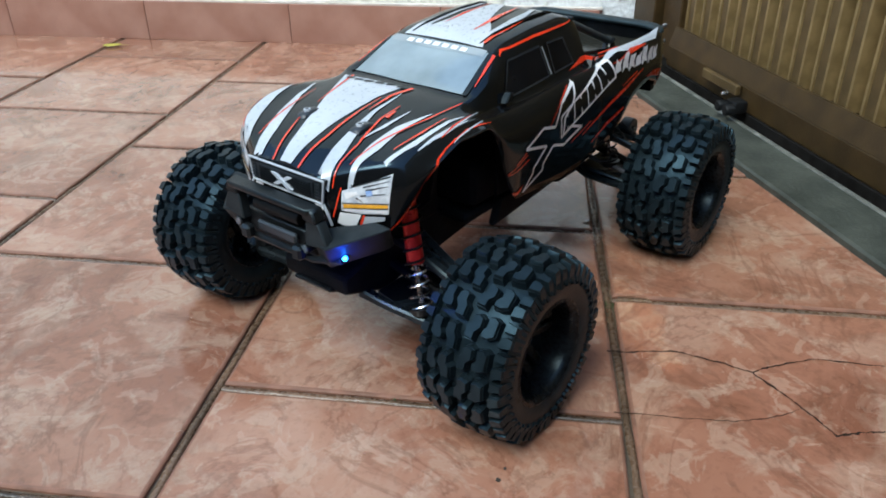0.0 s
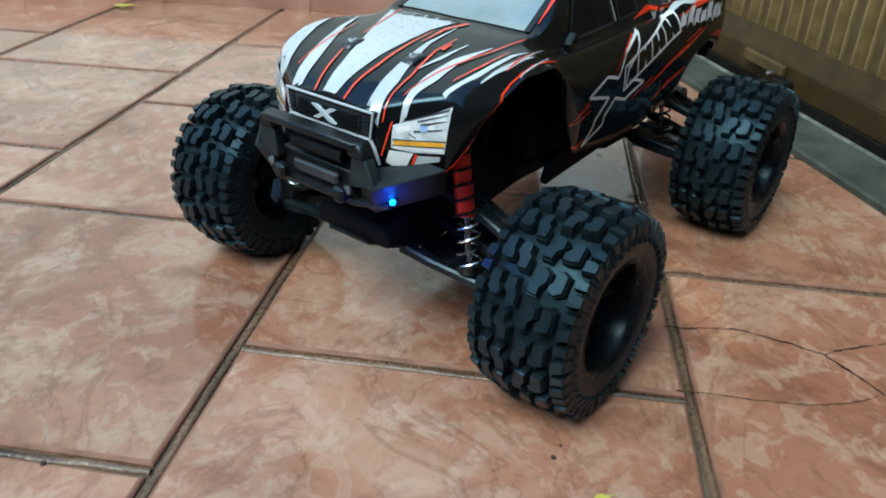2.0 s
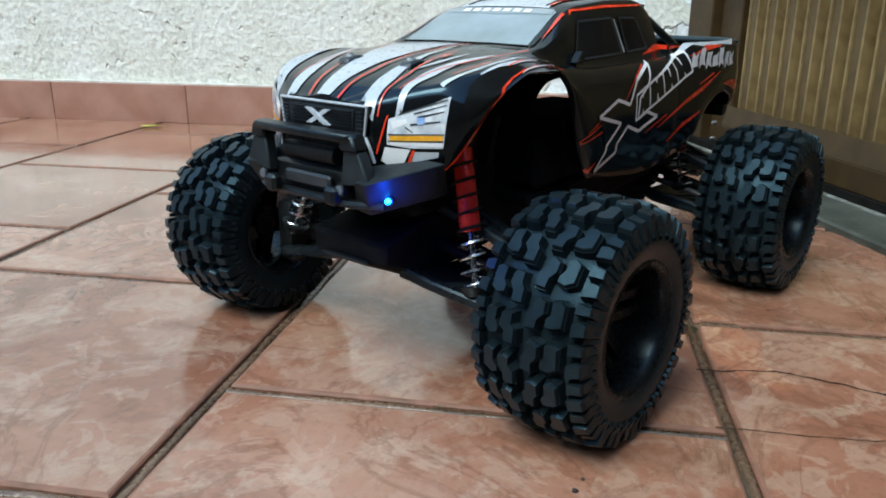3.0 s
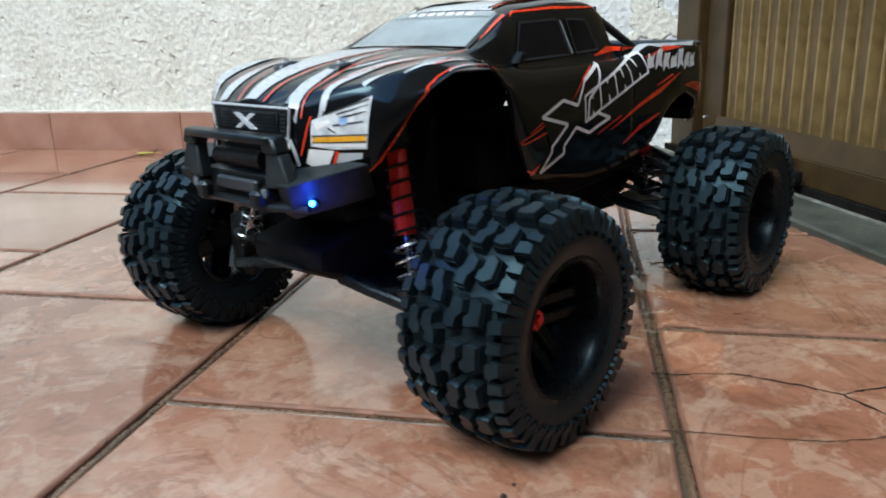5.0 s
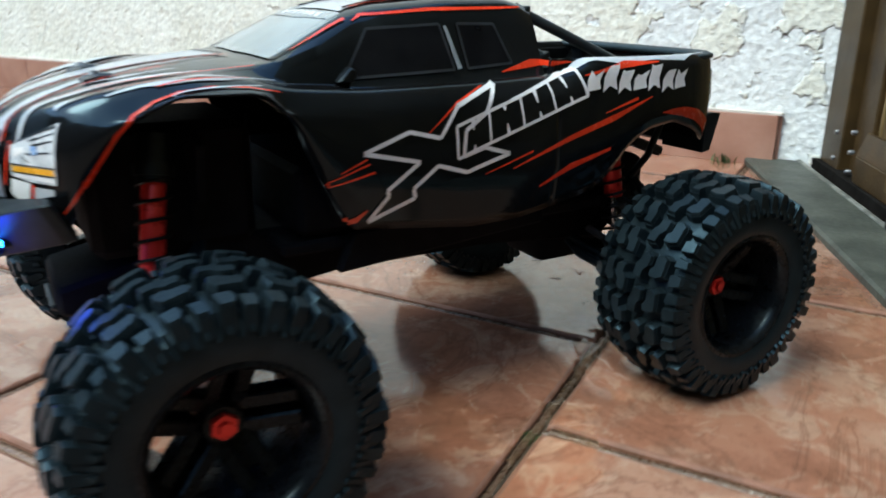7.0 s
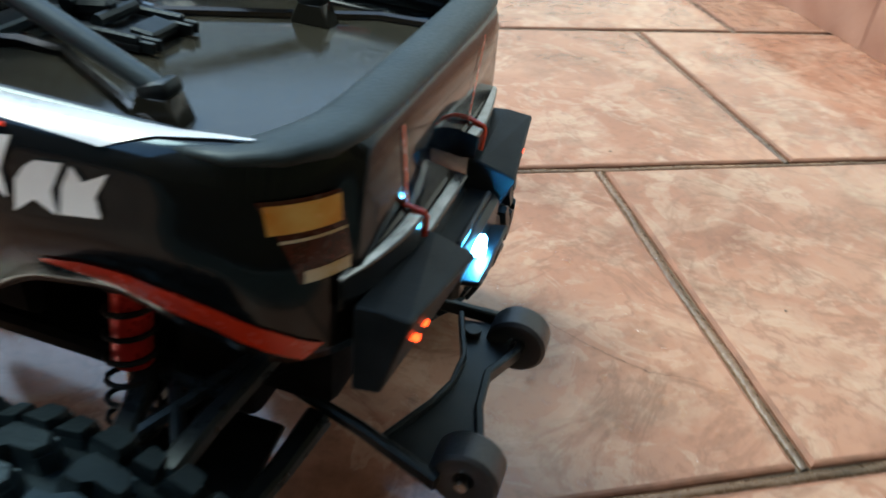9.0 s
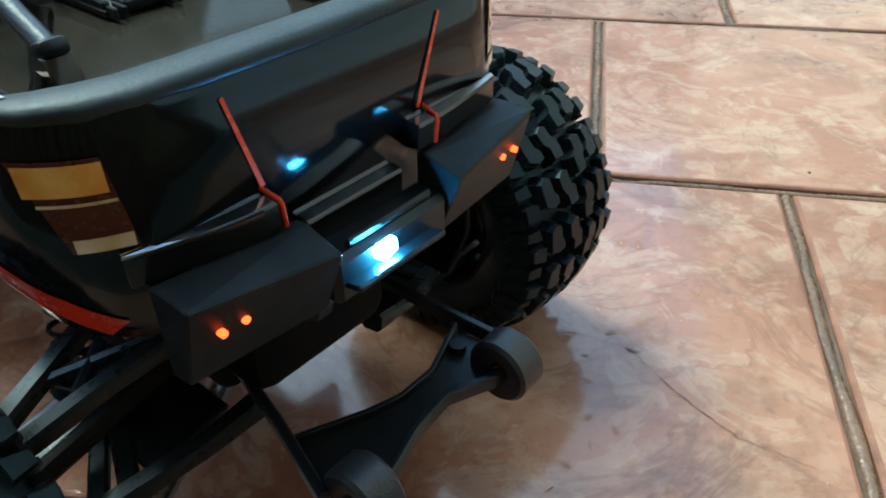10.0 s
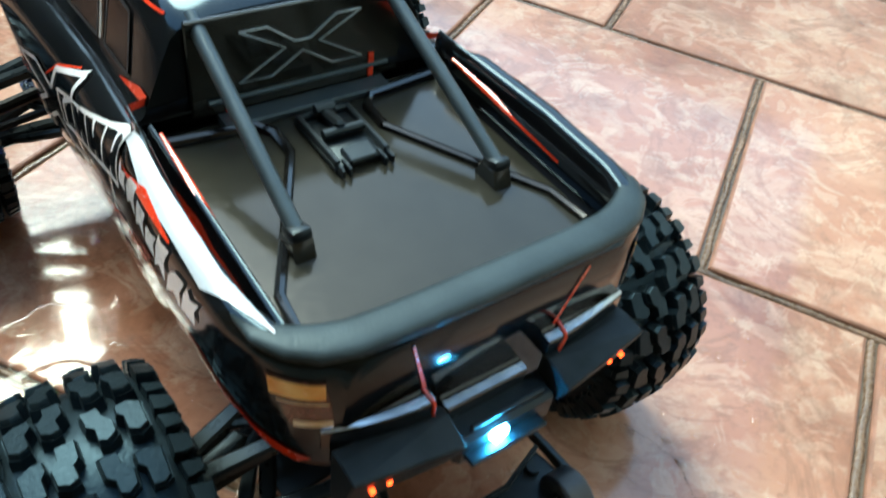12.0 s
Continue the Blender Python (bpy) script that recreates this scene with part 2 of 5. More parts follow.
def plaster_material():
    m = mat("rough_plaster", (0.70, 0.68, 0.59), 0.9, base2=(0.78, 0.765, 0.69), scale=6)
    n, l = m.node_tree.nodes, m.node_tree.links
    b = n["Principled BSDF"]
    b.inputs["Roughness"].default_value = 0.92
    geo = n.new("ShaderNodeNewGeometry")
    a = n.new("ShaderNodeTexNoise")
    a.inputs["Scale"].default_value, a.inputs["Detail"].default_value = 38, 6
    v = n.new("ShaderNodeTexVoronoi")
    v.inputs["Scale"].default_value = 55
    l.new(geo.outputs["Position"], a.inputs["Vector"])
    l.new(geo.outputs["Position"], v.inputs["Vector"])
    s = n.new("ShaderNodeMath")
    s.operation = "MULTIPLY_ADD"
    s.inputs[1].default_value = 0.35
    l.new(v.outputs["Distance"], s.inputs[0])
    l.new(a.outputs[0], s.inputs[2])
    big = n.new("ShaderNodeTexNoise")
    big.inputs["Scale"].default_value, big.inputs["Detail"].default_value = 7.0, 7
    l.new(geo.outputs["Position"], big.inputs["Vector"])
    xyz = n.new("ShaderNodeSeparateXYZ")
    l.new(geo.outputs["Position"], xyz.inputs[0])
    near = n.new("ShaderNodeMapRange")
    near.inputs[1].default_value, near.inputs[2].default_value = -0.50, 0.20
    near.inputs[3].default_value, near.inputs[4].default_value = -0.30, 0.10
    l.new(xyz.outputs[1], near.inputs[0])
    sm = n.new("ShaderNodeMath")
    sm.operation = "ADD"
    l.new(big.outputs[0], sm.inputs[0])
    l.new(near.outputs[0], sm.inputs[1])
    flake = n.new("ShaderNodeMapRange")
    flake.inputs[1].default_value, flake.inputs[2].default_value = 0.535, 0.56
    l.new(sm.outputs[0], flake.inputs[0])
    pit = n.new("ShaderNodeTexNoise")
    pit.inputs["Scale"].default_value, pit.inputs["Detail"].default_value = 26, 3
    l.new(geo.outputs["Position"], pit.inputs["Vector"])
    hole = n.new("ShaderNodeMapRange")
    hole.inputs[1].default_value, hole.inputs[2].default_value = 0.66, 0.72
    l.new(pit.outputs[0], hole.inputs[0])
    s2 = n.new("ShaderNodeMath")
    s2.operation = "MULTIPLY_ADD"
    s2.inputs[1].default_value = -0.9
    l.new(flake.outputs[0], s2.inputs[0])
    l.new(s.outputs[0], s2.inputs[2])
    s3 = n.new("ShaderNodeMath")
    s3.operation = "MULTIPLY_ADD"
    s3.inputs[1].default_value = -0.9
    l.new(hole.outputs[0], s3.inputs[0])
    l.new(s2.outputs[0], s3.inputs[2])
    s = s3
    tone = n.new("ShaderNodeMix")
    tone.data_type = "RGBA"
    tone.inputs[7].default_value = (0.74, 0.75, 0.74, 1)
    l.new(flake.outputs[0], tone.inputs[0])
    old = b.inputs["Base Color"].links[0].from_socket
    l.new(old, tone.inputs[6])
    l.new(tone.outputs[2], b.inputs["Base Color"])
    # sandy speckle; its low spots are also darkened, as shade in the pits
    sand = n.new("ShaderNodeTexNoise")
    sand.inputs["Scale"].default_value, sand.inputs["Detail"].default_value = 95, 4
    l.new(geo.outputs["Position"], sand.inputs["Vector"])
    grain_shade = n.new("ShaderNodeMapRange")
    grain_shade.inputs[1].default_value, grain_shade.inputs[2].default_value = 0.36, 0.60
    grain_shade.inputs[3].default_value, grain_shade.inputs[4].default_value = 0.86, 1.08
    l.new(sand.outputs[0], grain_shade.inputs[0])
    worn = n.new("ShaderNodeMix")
    worn.data_type, worn.blend_type = "RGBA", "MULTIPLY"
    worn.inputs[0].default_value = 1.0
    l.new(tone.outputs[2], worn.inputs[6])
    l.new(grain_shade.outputs[0], worn.inputs[7])
    l.new(worn.outputs[2], b.inputs["Base Color"])
    s4 = n.new("ShaderNodeMath")
    s4.operation = "MULTIPLY_ADD"
    s4.inputs[1].default_value = 0.5
    l.new(sand.outputs[0], s4.inputs[0])
    l.new(s.outputs[0], s4.inputs[2])
    s = s4
    bp = n.new("ShaderNodeBump")
    bp.inputs["Strength"].default_value, bp.inputs["Distance"].default_value = 1.0, 0.006
    l.new(s.outputs[0], bp.inputs["Height"])
    l.new(bp.outputs[0], b.inputs["Normal"])
    return m


PLASTER = plaster_material()

# ---- building helpers ----
def mesh_of(bm, material, smooth=False, name="mesh"):
    bmesh.ops.recalc_face_normals(bm, faces=bm.faces[:])
    me = bpy.data.meshes.new(name)
    bm.to_mesh(me)
    bm.free()
    for m in (material if isinstance(material, (list, tuple)) else [material]):
        me.materials.append(m)
    if smooth:
        me.shade_smooth()
        if smooth != "all":
            me.set_sharp_from_angle(angle=radians(35))
    return me


def part(name, bm, material, parent=None, label="", smooth=True):
    me = bm if isinstance(bm, bpy.types.Mesh) else mesh_of(bm, material, smooth, name)
    ob = new(name, me)
    if parent:
        ob.parent = parent
    return tagged(ob, label)


def empty(name, m=None):
    ob = new(name)
    ob.empty_display_size = 0.05
    if m:
        ob.matrix_world = m
    return ob


def add_box(bm, size, at=(0, 0, 0), turn=(0, 0, 0), bevel=0.0, segs=1):
    r = bmesh.ops.create_cube(bm, size=1.0)
    vs = r["verts"]
    bmesh.ops.scale(bm, vec=size, verts=vs)
    if bevel:
        es = list({e for v in vs for e in v.link_edges})
        b = bmesh.ops.bevel(bm, geom=es, offset=bevel, segments=segs, affect="EDGES", profile=0.5)
        vs = list({v for f in b["faces"] for v in f.verts} | {v for v in vs if v.is_valid})
    bmesh.ops.transform(bm, matrix=pose(*at, *turn), verts=vs)
    return vs


def box(size, at=(0, 0, 0), turn=(0, 0, 0), bevel=0.0, segs=1):
    bm = bmesh.new()
    add_box(bm, size, at, turn, bevel, segs)
    return bm


def add_tube(bm, pts, r, segs=10, caps=True):
    """A round bar swept along points; r may be a list."""
    pts = [Vector(p) for p in pts]
    rs = r if isinstance(r, (list, tuple)) else [r] * len(pts)
    rings, up = [], None
    for i, p in enumerate(pts):
        d = (pts[min(i + 1, len(pts) - 1)] - pts[max(i - 1, 0)]).normalized()
        if up is None:
            up = d.orthogonal().normalized()
        up = (up - d * up.dot(d)).normalized()
        side = d.cross(up)
        rings.append([bm.verts.new(p + (up * math.cos(a) + side * math.sin(a)) * rs[i]) for a in (2 * math.pi * k / segs for k in range(segs))])
    for a, b in zip(rings, rings[1:]):
        for k in range(segs):
            bm.faces.new((a[k], a[(k + 1) % segs], b[(k + 1) % segs], b[k]))
    if caps:
        bm.faces.new(rings[0][::-1])
        bm.faces.new(rings[-1])


def tube(pts, r, segs=10, caps=True):
    bm = bmesh.new()
    add_tube(bm, pts, r, segs, caps)
    return bm


def flat_bar(pts, wide, tall):
    """A flat cast bar with chamfered edges along points; wide and tall may be lists."""
    bm = bmesh.new()
    pts = [Vector(p) for p in pts]
    ws = wide if isinstance(wide, (list, tuple)) else [wide] * len(pts)
    hs = tall if isinstance(tall, (list, tuple)) else [tall] * len(pts)
    rings = []
    for i, p in enumerate(pts):
        d = (pts[min(i + 1, len(pts) - 1)] - pts[max(i - 1, 0)]).normalized()
        side = d.cross(Vector((0, 0, 1))).normalized()
        up = side.cross(d)
        w, h = ws[i] / 2, hs[i] / 2
        c = min(w, h) * .4
        rings.append([bm.verts.new(p + side * u + up * v) for u, v in ((-w, -h + c), (-w, h - c), (-w + c, h), (w - c, h), (w, h - c), (w, -h + c), (w - c, -h), (-w + c, -h))])
    for a, b in zip(rings, rings[1:]):
        for k in range(8):
            bm.faces.new((a[k], a[(k + 1) % 8], b[(k + 1) % 8], b[k]))
    bm.faces.new(rings[0][::-1])
    bm.faces.new(rings[-1])
    return bm


def add_lathe(bm, prof, segs=32, at=(0, 0, 0)):
    """Turns (radius, y) points about the y axis."""
    rings = []
    for r, y in prof:
        rings.append([bm.verts.new((at[0] + r * math.cos(a), at[1] + y, at[2] + r * math.sin(a))) for a in (2 * math.pi * k / segs for k in range(segs))])
    for a, b in zip(rings, rings[1:]):
        for k in range(segs):
            bm.faces.new((a[k], b[k], b[(k + 1) % segs], a[(k + 1) % segs]))
    return rings


def prism(outline, depth, plane="xz", at=0.0):
    """An outline (a, b) in a plane, given thickness along the third axis, centred on at."""
    bm = bmesh.new()
    put = {"xz": lambda a, b, d: (a, d, b), "xy": lambda a, b, d: (a, b, d), "yz": lambda a, b, d: (d, a, b)}[plane]
    lo = [bm.verts.new(put(a, b, at - depth / 2)) for a, b in outline]
    hi = [bm.verts.new(put(a, b, at + depth / 2)) for a, b in outline]
    bm.faces.new(lo)
    bm.faces.new(hi[::-1])
    k = len(outline)
    for i in range(k):
        bm.faces.new((lo[i], hi[i], hi[(i + 1) % k], lo[(i + 1) % k]))
    return bm


def bevelled(bm, w, segs=1):
    bmesh.ops.bevel(bm, geom=bm.edges[:], offset=w, segments=segs, affect="EDGES", profile=0.5)
    return bm

# ---- the yard ----
WALL_X = -1.205
DOOR_TURN = 19.5
DOOR = pose(WALL_X, 0.34, 0, 0, 0, DOOR_TURN)      # x along the door, y into it
JOINT = 0.0135
ROW_EDGES = [1.64, 1.18, 0.72, 0.258, -0.200, -0.690, -1.15, -1.61, -2.07, -2.53, -2.99]
ROW_FIRST = [0.136, 0.388, 0.146, 0.402, 0.132, 0.388, 0.15, 0.39, 0.15, 0.388]
TILE_LONG = 0.457
ROW_PITCH = [TILE_LONG] * 3 + [0.4545] + [TILE_LONG] * 6

tagged(part("ground", box((60, 60, 0.3), (0, 0, -0.156)), GROUT, smooth=False), "brown damp mortar bed between the patio tiles", "floor", kind="structure")

tagged(part("wall_north", box((0.2, 7.0, 2.7), (WALL_X - 0.1, -3.09, 1.35)), PLASTER, smooth=False), "cream roughcast plaster wall, flaking near the gate", "wall", kind="structure")
# east wall is out of view, added to cut the sky reflected off the floor
tagged(part("wall_east", box((6.0, 0.2, 2.7), (1.20, -5.60, 1.35)), RENDER, smooth=False), "unseen pale grey wall added to dim the reflected sky", "wall", kind="structure")
tagged(part("wall_south", box((0.2, 9.0, 2.7), (3.6, -1.5, 1.35)), CONCRETE, smooth=False), "plain grey-brown plaster wall closing the patio", "wall", kind="structure")

# ---- the gate ----
def make_gate():
    gate = tagged(empty("garage_gate", DOOR @ pose(0, 0.07, 0)), "brown ribbed sheet-steel gate in a dark frame", "gate")
    part("jamb", box((0.125, 0.06, 2.3), (0.0825, 0.02, 1.15), bevel=0.003), BROWN, gate)
    part("jamb", box((0.095, 0.05, 2.3), (0.205, 0.035, 1.15), bevel=0.003), BROWN, gate)
    part("bottom_rail", box((4.2, 0.035, 0.054), (2.36, 0.0, 0.051), bevel=0.003), BROWN, gate)
    part("kick_plate", box((4.2, 0.012, 0.05), (2.36, -0.004, 0.098), (-18, 0, 0), bevel=0.002), BROWN, gate)
    part("sheet", box((4.2, 0.01, 2.2), (2.36, 0.045, 1.2)), SHEET, gate, smooth=False)
    bm = prism([(-0.0185, 0), (-0.0185, 0.02), (-0.012, 0.026), (0.012, 0.026), (0.0185, 0.02), (0.0185, 0)], 2.18, "xy", 1.2)
    bmesh.ops.transform(bm, matrix=pose(0, 0, 0, 0, 0, 180), verts=bm.verts)
    rib = mesh_of(bm, SHEET, False, "rib")
    # thin bead in a lighter tan than the sheet, for both rib edges
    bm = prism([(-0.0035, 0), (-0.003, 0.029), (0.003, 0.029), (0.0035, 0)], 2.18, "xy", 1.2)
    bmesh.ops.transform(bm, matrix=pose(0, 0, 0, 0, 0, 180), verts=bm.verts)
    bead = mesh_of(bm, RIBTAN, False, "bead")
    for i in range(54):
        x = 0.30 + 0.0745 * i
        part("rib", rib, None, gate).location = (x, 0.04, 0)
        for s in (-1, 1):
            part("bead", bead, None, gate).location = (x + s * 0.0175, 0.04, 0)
    for along, z in ((.115, .045), (.115, .10), (.215, .035), (.215, .075), (.215, .115)):
        bm = bmesh.new()
        add_lathe(bm, [(0, -.005), (.004, -.0045), (.0052, -.002), (.0052, .006)], 10, (along, -.012 if along < .3 else -.014, z))
        part("screw", bm, SPRING, gate)
    return gate


gate = make_gate()
tagged(part("threshold", box((4.6, 0.010, 0.012), (2.3, 0.002, 0.0115), bevel=0.002), THRESH, None), "pale worn metal threshold strip before the gate", "threshold", kind="structure").matrix_world = DOOR @ pose(0, 0.018, 0)
tagged(part("sill", box((4.8, 0.115, 0.02), (2.3, -0.0375, 0.004), bevel=0.004), CONCRETE, None), "damp grey-green concrete sill before the gate", "sill", kind="structure").matrix_world = DOOR
# solid black strip gives the shade below the gate
tagged(part("gate_gap", box((4.6, 0.05, 0.030), (2.3, 0.070, 0.010)), GAPSHADE, None, smooth=False), "black strip painted as the shade under the gate", "gap", kind="structure").matrix_world = DOOR

def make_bolt():
    b = tagged(empty("gate_roller", DOOR @ pose(0.655, 0.02, 0.024)), "black iron gate roller block by the gate's foot", "gate roller")
    part("block", box((0.038, 0.034, 0.028), (0, 0.004, 0.020), bevel=0.006, segs=2), IRON, b)
    for s in (-1, 1):
        bm = bmesh.new()
        add_lathe(bm, [(0, -0.012), (0.010, -0.012), (0.012, -0.009), (0.012, 0.009), (0, 0.009)], 16, (s * 0.016, -0.022, 0.018))
        part("roller", bm, IRON, b)
    bm = bmesh.new()
    add_lathe(bm, [(0, -0.004), (0.004, -0.003), (0.005, 0.0), (0.005, 0.01)], 10, (-0.012, -0.026, 0.046))
    part("bolt_head", bm, STEEL, b)
    part("bracket", box((0.15, 0.012, 0.022), (-0.10, 0.018, 0.044), bevel=0.002), SHEET, b)
    return b


make_bolt()

# ---- the truck: x forward, y to its left, on the floor ----
TRUCK = pose(0.070, 0.090, 0, 0, 0, -30.4)
truck = tagged(empty("monster_truck", TRUCK), "black radio-controlled monster truck with silver and red-orange flame graphics", "toy truck")


def smooth_curve(table, width):
    """A function through (x, value) rows, rounded over the given width."""
    xs, vs = zip(*sorted(table))
    g = np.linspace(-0.36, 0.42, 1561)
    y = np.interp(g, xs, vs)
    if width:
        k = np.exp(-0.5 * (np.arange(-60, 61) * 0.0005 / width) ** 2)
        y = np.convolve(np.pad(y, 60, mode="edge"), k / k.sum(), mode="valid")
    return lambda x: float(np.interp(x, g, y))


half_width = smooth_curve([(.357, .058), (.350, .071), (.338, .092), (.325, .114), (.321, .120), (.315, .125), (.305, .130), (.29, .1355), (.27, .139), (.22, .141), (.14, .137), (0, .129), (-.1, .131), (-.2, .137), (-.262, .134), (-.285, .127), (-.298, .118), (-.309, .106), (-.3155, .088)], 0.0035)
low_edge = smooth_curve([(.362, .222), (.345, .220), (.327, .219), (.314, .239), (.300, .258), (.2866, .2785), (.27, .292), (.245, .302), (.19, .301), (.168, .284), (.146, .232), (.122, .190), (.0, .174), (-.05, .175), (-.095, .183), (-.135, .193), (-.155, .207), (-.178, .234), (-.2, .247), (-.235, .252), (-.27, .240), (-.292, .226), (-.314, .222)], 0.004)
top_line = smooth_curve([(.357, .2805), (.352, .2855), (.345, .2905), (.33, .297), (.30, .3055), (.285, .3085), (.25, .3140), (.20, .3195), (.18, .3205), (.168, .3205), (.098, .3560), (.07, .3630), (.0, .3690), (-.06, .3695), (-.08, .3655), (-.10, .3560)], 0.006)
crest = smooth_curve([(.357, .279), (.35, .2835), (.33, .294), (.30, .305), (.26, .3125), (.235, .3135), (.19, .310), (.16, .304), (.1, .300), (0, .300), (-.1, .303)], 0.008)
inner_y = smooth_curve([(.362, .046), (.345, .066), (.32, .085), (.25, .090), (.18, .092), (.165, .100), (.12, .095), (.09, .086), (0, .084), (-.07, .083), (-.1, .081)], 0.004)
sill_y = smooth_curve([(.362, .050), (.345, .080), (.32, .104), (.25, .112), (.18, .110), (.13, .106), (0, .104), (-.1, .104)], 0.006)
inner_z = smooth_curve([(.362, -.001), (.2, -.003), (.17, -.001), (.12, -.009), (.09, -.011), (0, -.010), (-.1, -.010)], 0.006)


def front_section(x):
    w, zl, h, zf = half_width(x), low_edge(x), top_line(x), crest(x)
    zb = max(zf - 0.016, zl + 0.004)
    ys, yi = min(sill_y(x), w - .027), min(inner_y(x), w - .036)
    return [(w - .006, zl), (w - .001, zl + .35 * (zb - zl)), (w, zl + .75 * (zb - zl)), (w - .003, zb), (w - .012, zf - .003), (w - .019, zf),
            (ys, min(zf + .002, max(zf - .004, h - .002))), (yi, h + inner_z(x)), (yi * .8, h - .001), (yi * .4, h + .001), (0, h + .0015)]


def bed_section(x):
    w, zl = half_width(x), low_edge(x)
    k = min(1, (-.088 - x) / .045)
    k = k * k * (3 - 2 * k)
    zr = 0.3165 + 0.001 * math.sin((x + .1) * 16) - .007 * max(0, (-.306 - x) / .009) ** 2
    zb = .287 + .001 * k
    side = [(w - .006, zl), (w - .001, zl + .35 * (zb - zl)), (w, zl + .75 * (zb - zl)), (w - .003 + .001 * k, zb + .005 * k), (w - .012 + .008 * k, .300 + (zr - .307) * k), (w - .019 + .009 * k, .303 + (zr - .303) * k)]
    if x > -.3005:
        return side + [(w - .0175, zr), (w - .0205, zr - .004), (w - .026, .290), (.05, .2875), (0, .2875)]
    return side + [(w - .0175, zr + .0008), (w - .04, zr + .001), (w * .5, zr + .001), (w * .25, zr + .001), (0, zr + .001)]


def shell_rows(section, xs, fine):
    rows = []
    for x in xs:
        s = np.array(section(x))
        d = np.linspace(0, len(s) - 1, (len(s) - 1) * fine + 1)
        i = np.minimum(d.astype(int), len(s) - 2)
        f = (d - i)[:, None]
        p0, p1, p2, p3 = s[np.maximum(i - 1, 0)], s[i], s[i + 1], s[np.minimum(i + 2, len(s) - 1)]
        m1, m2 = (p2 - p0) * .35, (p3 - p1) * .35
        m1[i == 0] = (p2 - p1)[i == 0] * .5
        q = (2 * f**3 - 3 * f**2 + 1) * p1 + (f**3 - 2 * f**2 + f) * m1 + (3 * f**2 - 2 * f**3) * p2 + (f**3 - f**2) * m2
        rows.append([(x, a, b) for a, b in q] + [(x, -a, b) for a, b in q[-2::-1]])
    return rows


def skin(bm, rows):
    grid = [[bm.verts.new(p) for p in r] for r in rows]
    for a, b in zip(grid, grid[1:]):
        for k in range(len(a) - 1):
            bm.faces.new((a[k], a[k + 1], b[k + 1], b[k]))
    return grid


shell_bm = bmesh.new()
front_x = list(np.concatenate([np.linspace(.357, .30, 30), np.linspace(.297, -.088, 78)]))
g1 = skin(shell_bm, shell_rows(front_section, front_x, 3))
shell_bm.faces.new(g1[0])                                             # nose
shell_bm.faces.new([v for v in g1[-1] if v.co.z > .2985])             # back of the cab
bed_x = list(np.concatenate([np.linspace(-.088, -.285, 44), [-.290, -.295, -.300, -.3006], np.linspace(-.302, -.3155, 14)]))
g2 = skin(shell_bm, shell_rows(bed_section, bed_x, 3))
shell_bm.faces.new([v for v in g2[-1]])                               # tailgate
bmesh.ops.recalc_face_normals(shell_bm, faces=shell_bm.faces[:])
from mathutils.bvhtree import BVHTree
SHELL = BVHTree.FromBMesh(shell_bm)
body = part("body_shell", mesh_of(shell_bm, [PAINT, INNER], True, "body_shell"), None, truck, "gloss black moulded pickup shell")
thick = body.modifiers.new("thickness", "SOLIDIFY")
thick.thickness, thick.offset, thick.material_offset = 0.0022, -1, 1


def project(a, b, plane, lift):
    """A point of a drawing laid onto the shell: plane top (x, y), left or right (x, z), front or back (y, z)."""
    o, d = {"top": ((a, b, .6), (0, 0, -1)), "left": ((a, .5, b), (0, -1, 0)), "right": ((a, -.5, b), (0, 1, 0)),
            "front": ((.7, a, b), (-1, 0, 0)), "back": ((-.7, a, b), (1, 0, 0)), "cab": ((-.2, a, b), (1, 0, 0))}[plane]
    p, nrm, _, _ = SHELL.ray_cast(Vector(o), Vector(d))
    if p is None:
        p, nrm, _, _ = SHELL.find_nearest(Vector(o) + Vector(d) * (.35 if plane != "top" else .3))
    if nrm.dot(Vector(d)) > 0:
        nrm = -nrm
    return p + nrm * (lift + .0004)


def add_stripe(bm, pts, widths, plane, lift=.0005, step=.0032):
    """A painted stripe along (a, b) points whose width changes from point to point."""
    pts = [Vector(p) for p in pts]
    row = []
    for i in range(len(pts) - 1):
        n = max(1, int((pts[i + 1] - pts[i]).length / step))
        for k in range(n + (i == len(pts) - 2)):
            f = k / n
            row.append((pts[i].lerp(pts[i + 1], f), widths[i] * (1 - f) + widths[i + 1] * f))
    quads = []
    for i, (p, w) in enumerate(row):
        d = (row[min(i + 1, len(row) - 1)][0] - row[max(i - 1, 0)][0]).normalized()
        s = Vector((-d.y, d.x)) * max(w, .0004) / 2
        quads.append([p + s * (2 * j / 3 - 1) for j in range(4)])
    grid = [[bm.verts.new(project(q.x, q.y, plane, lift)) for q in r] for r in quads]
    for a, b in zip(grid, grid[1:]):
        for k in range(3):
            bm.faces.new((a[k], a[k + 1], b[k + 1], b[k]))


def stripes(name, items, plane, material, label="", lift=.0005, parent=None, joined=False):
    """Painted stripes, each a part of its own unless they are the sides of one outline."""
    bm = bmesh.new()
    for pts, widths in items:
        add_stripe(bm, pts, widths, plane, lift)
        if not joined:
            part(name, bm, material, parent or body, label)
            bm = bmesh.new()
    if joined:
        part(name, bm, material, parent or body, label)
    else:
        bm.free()


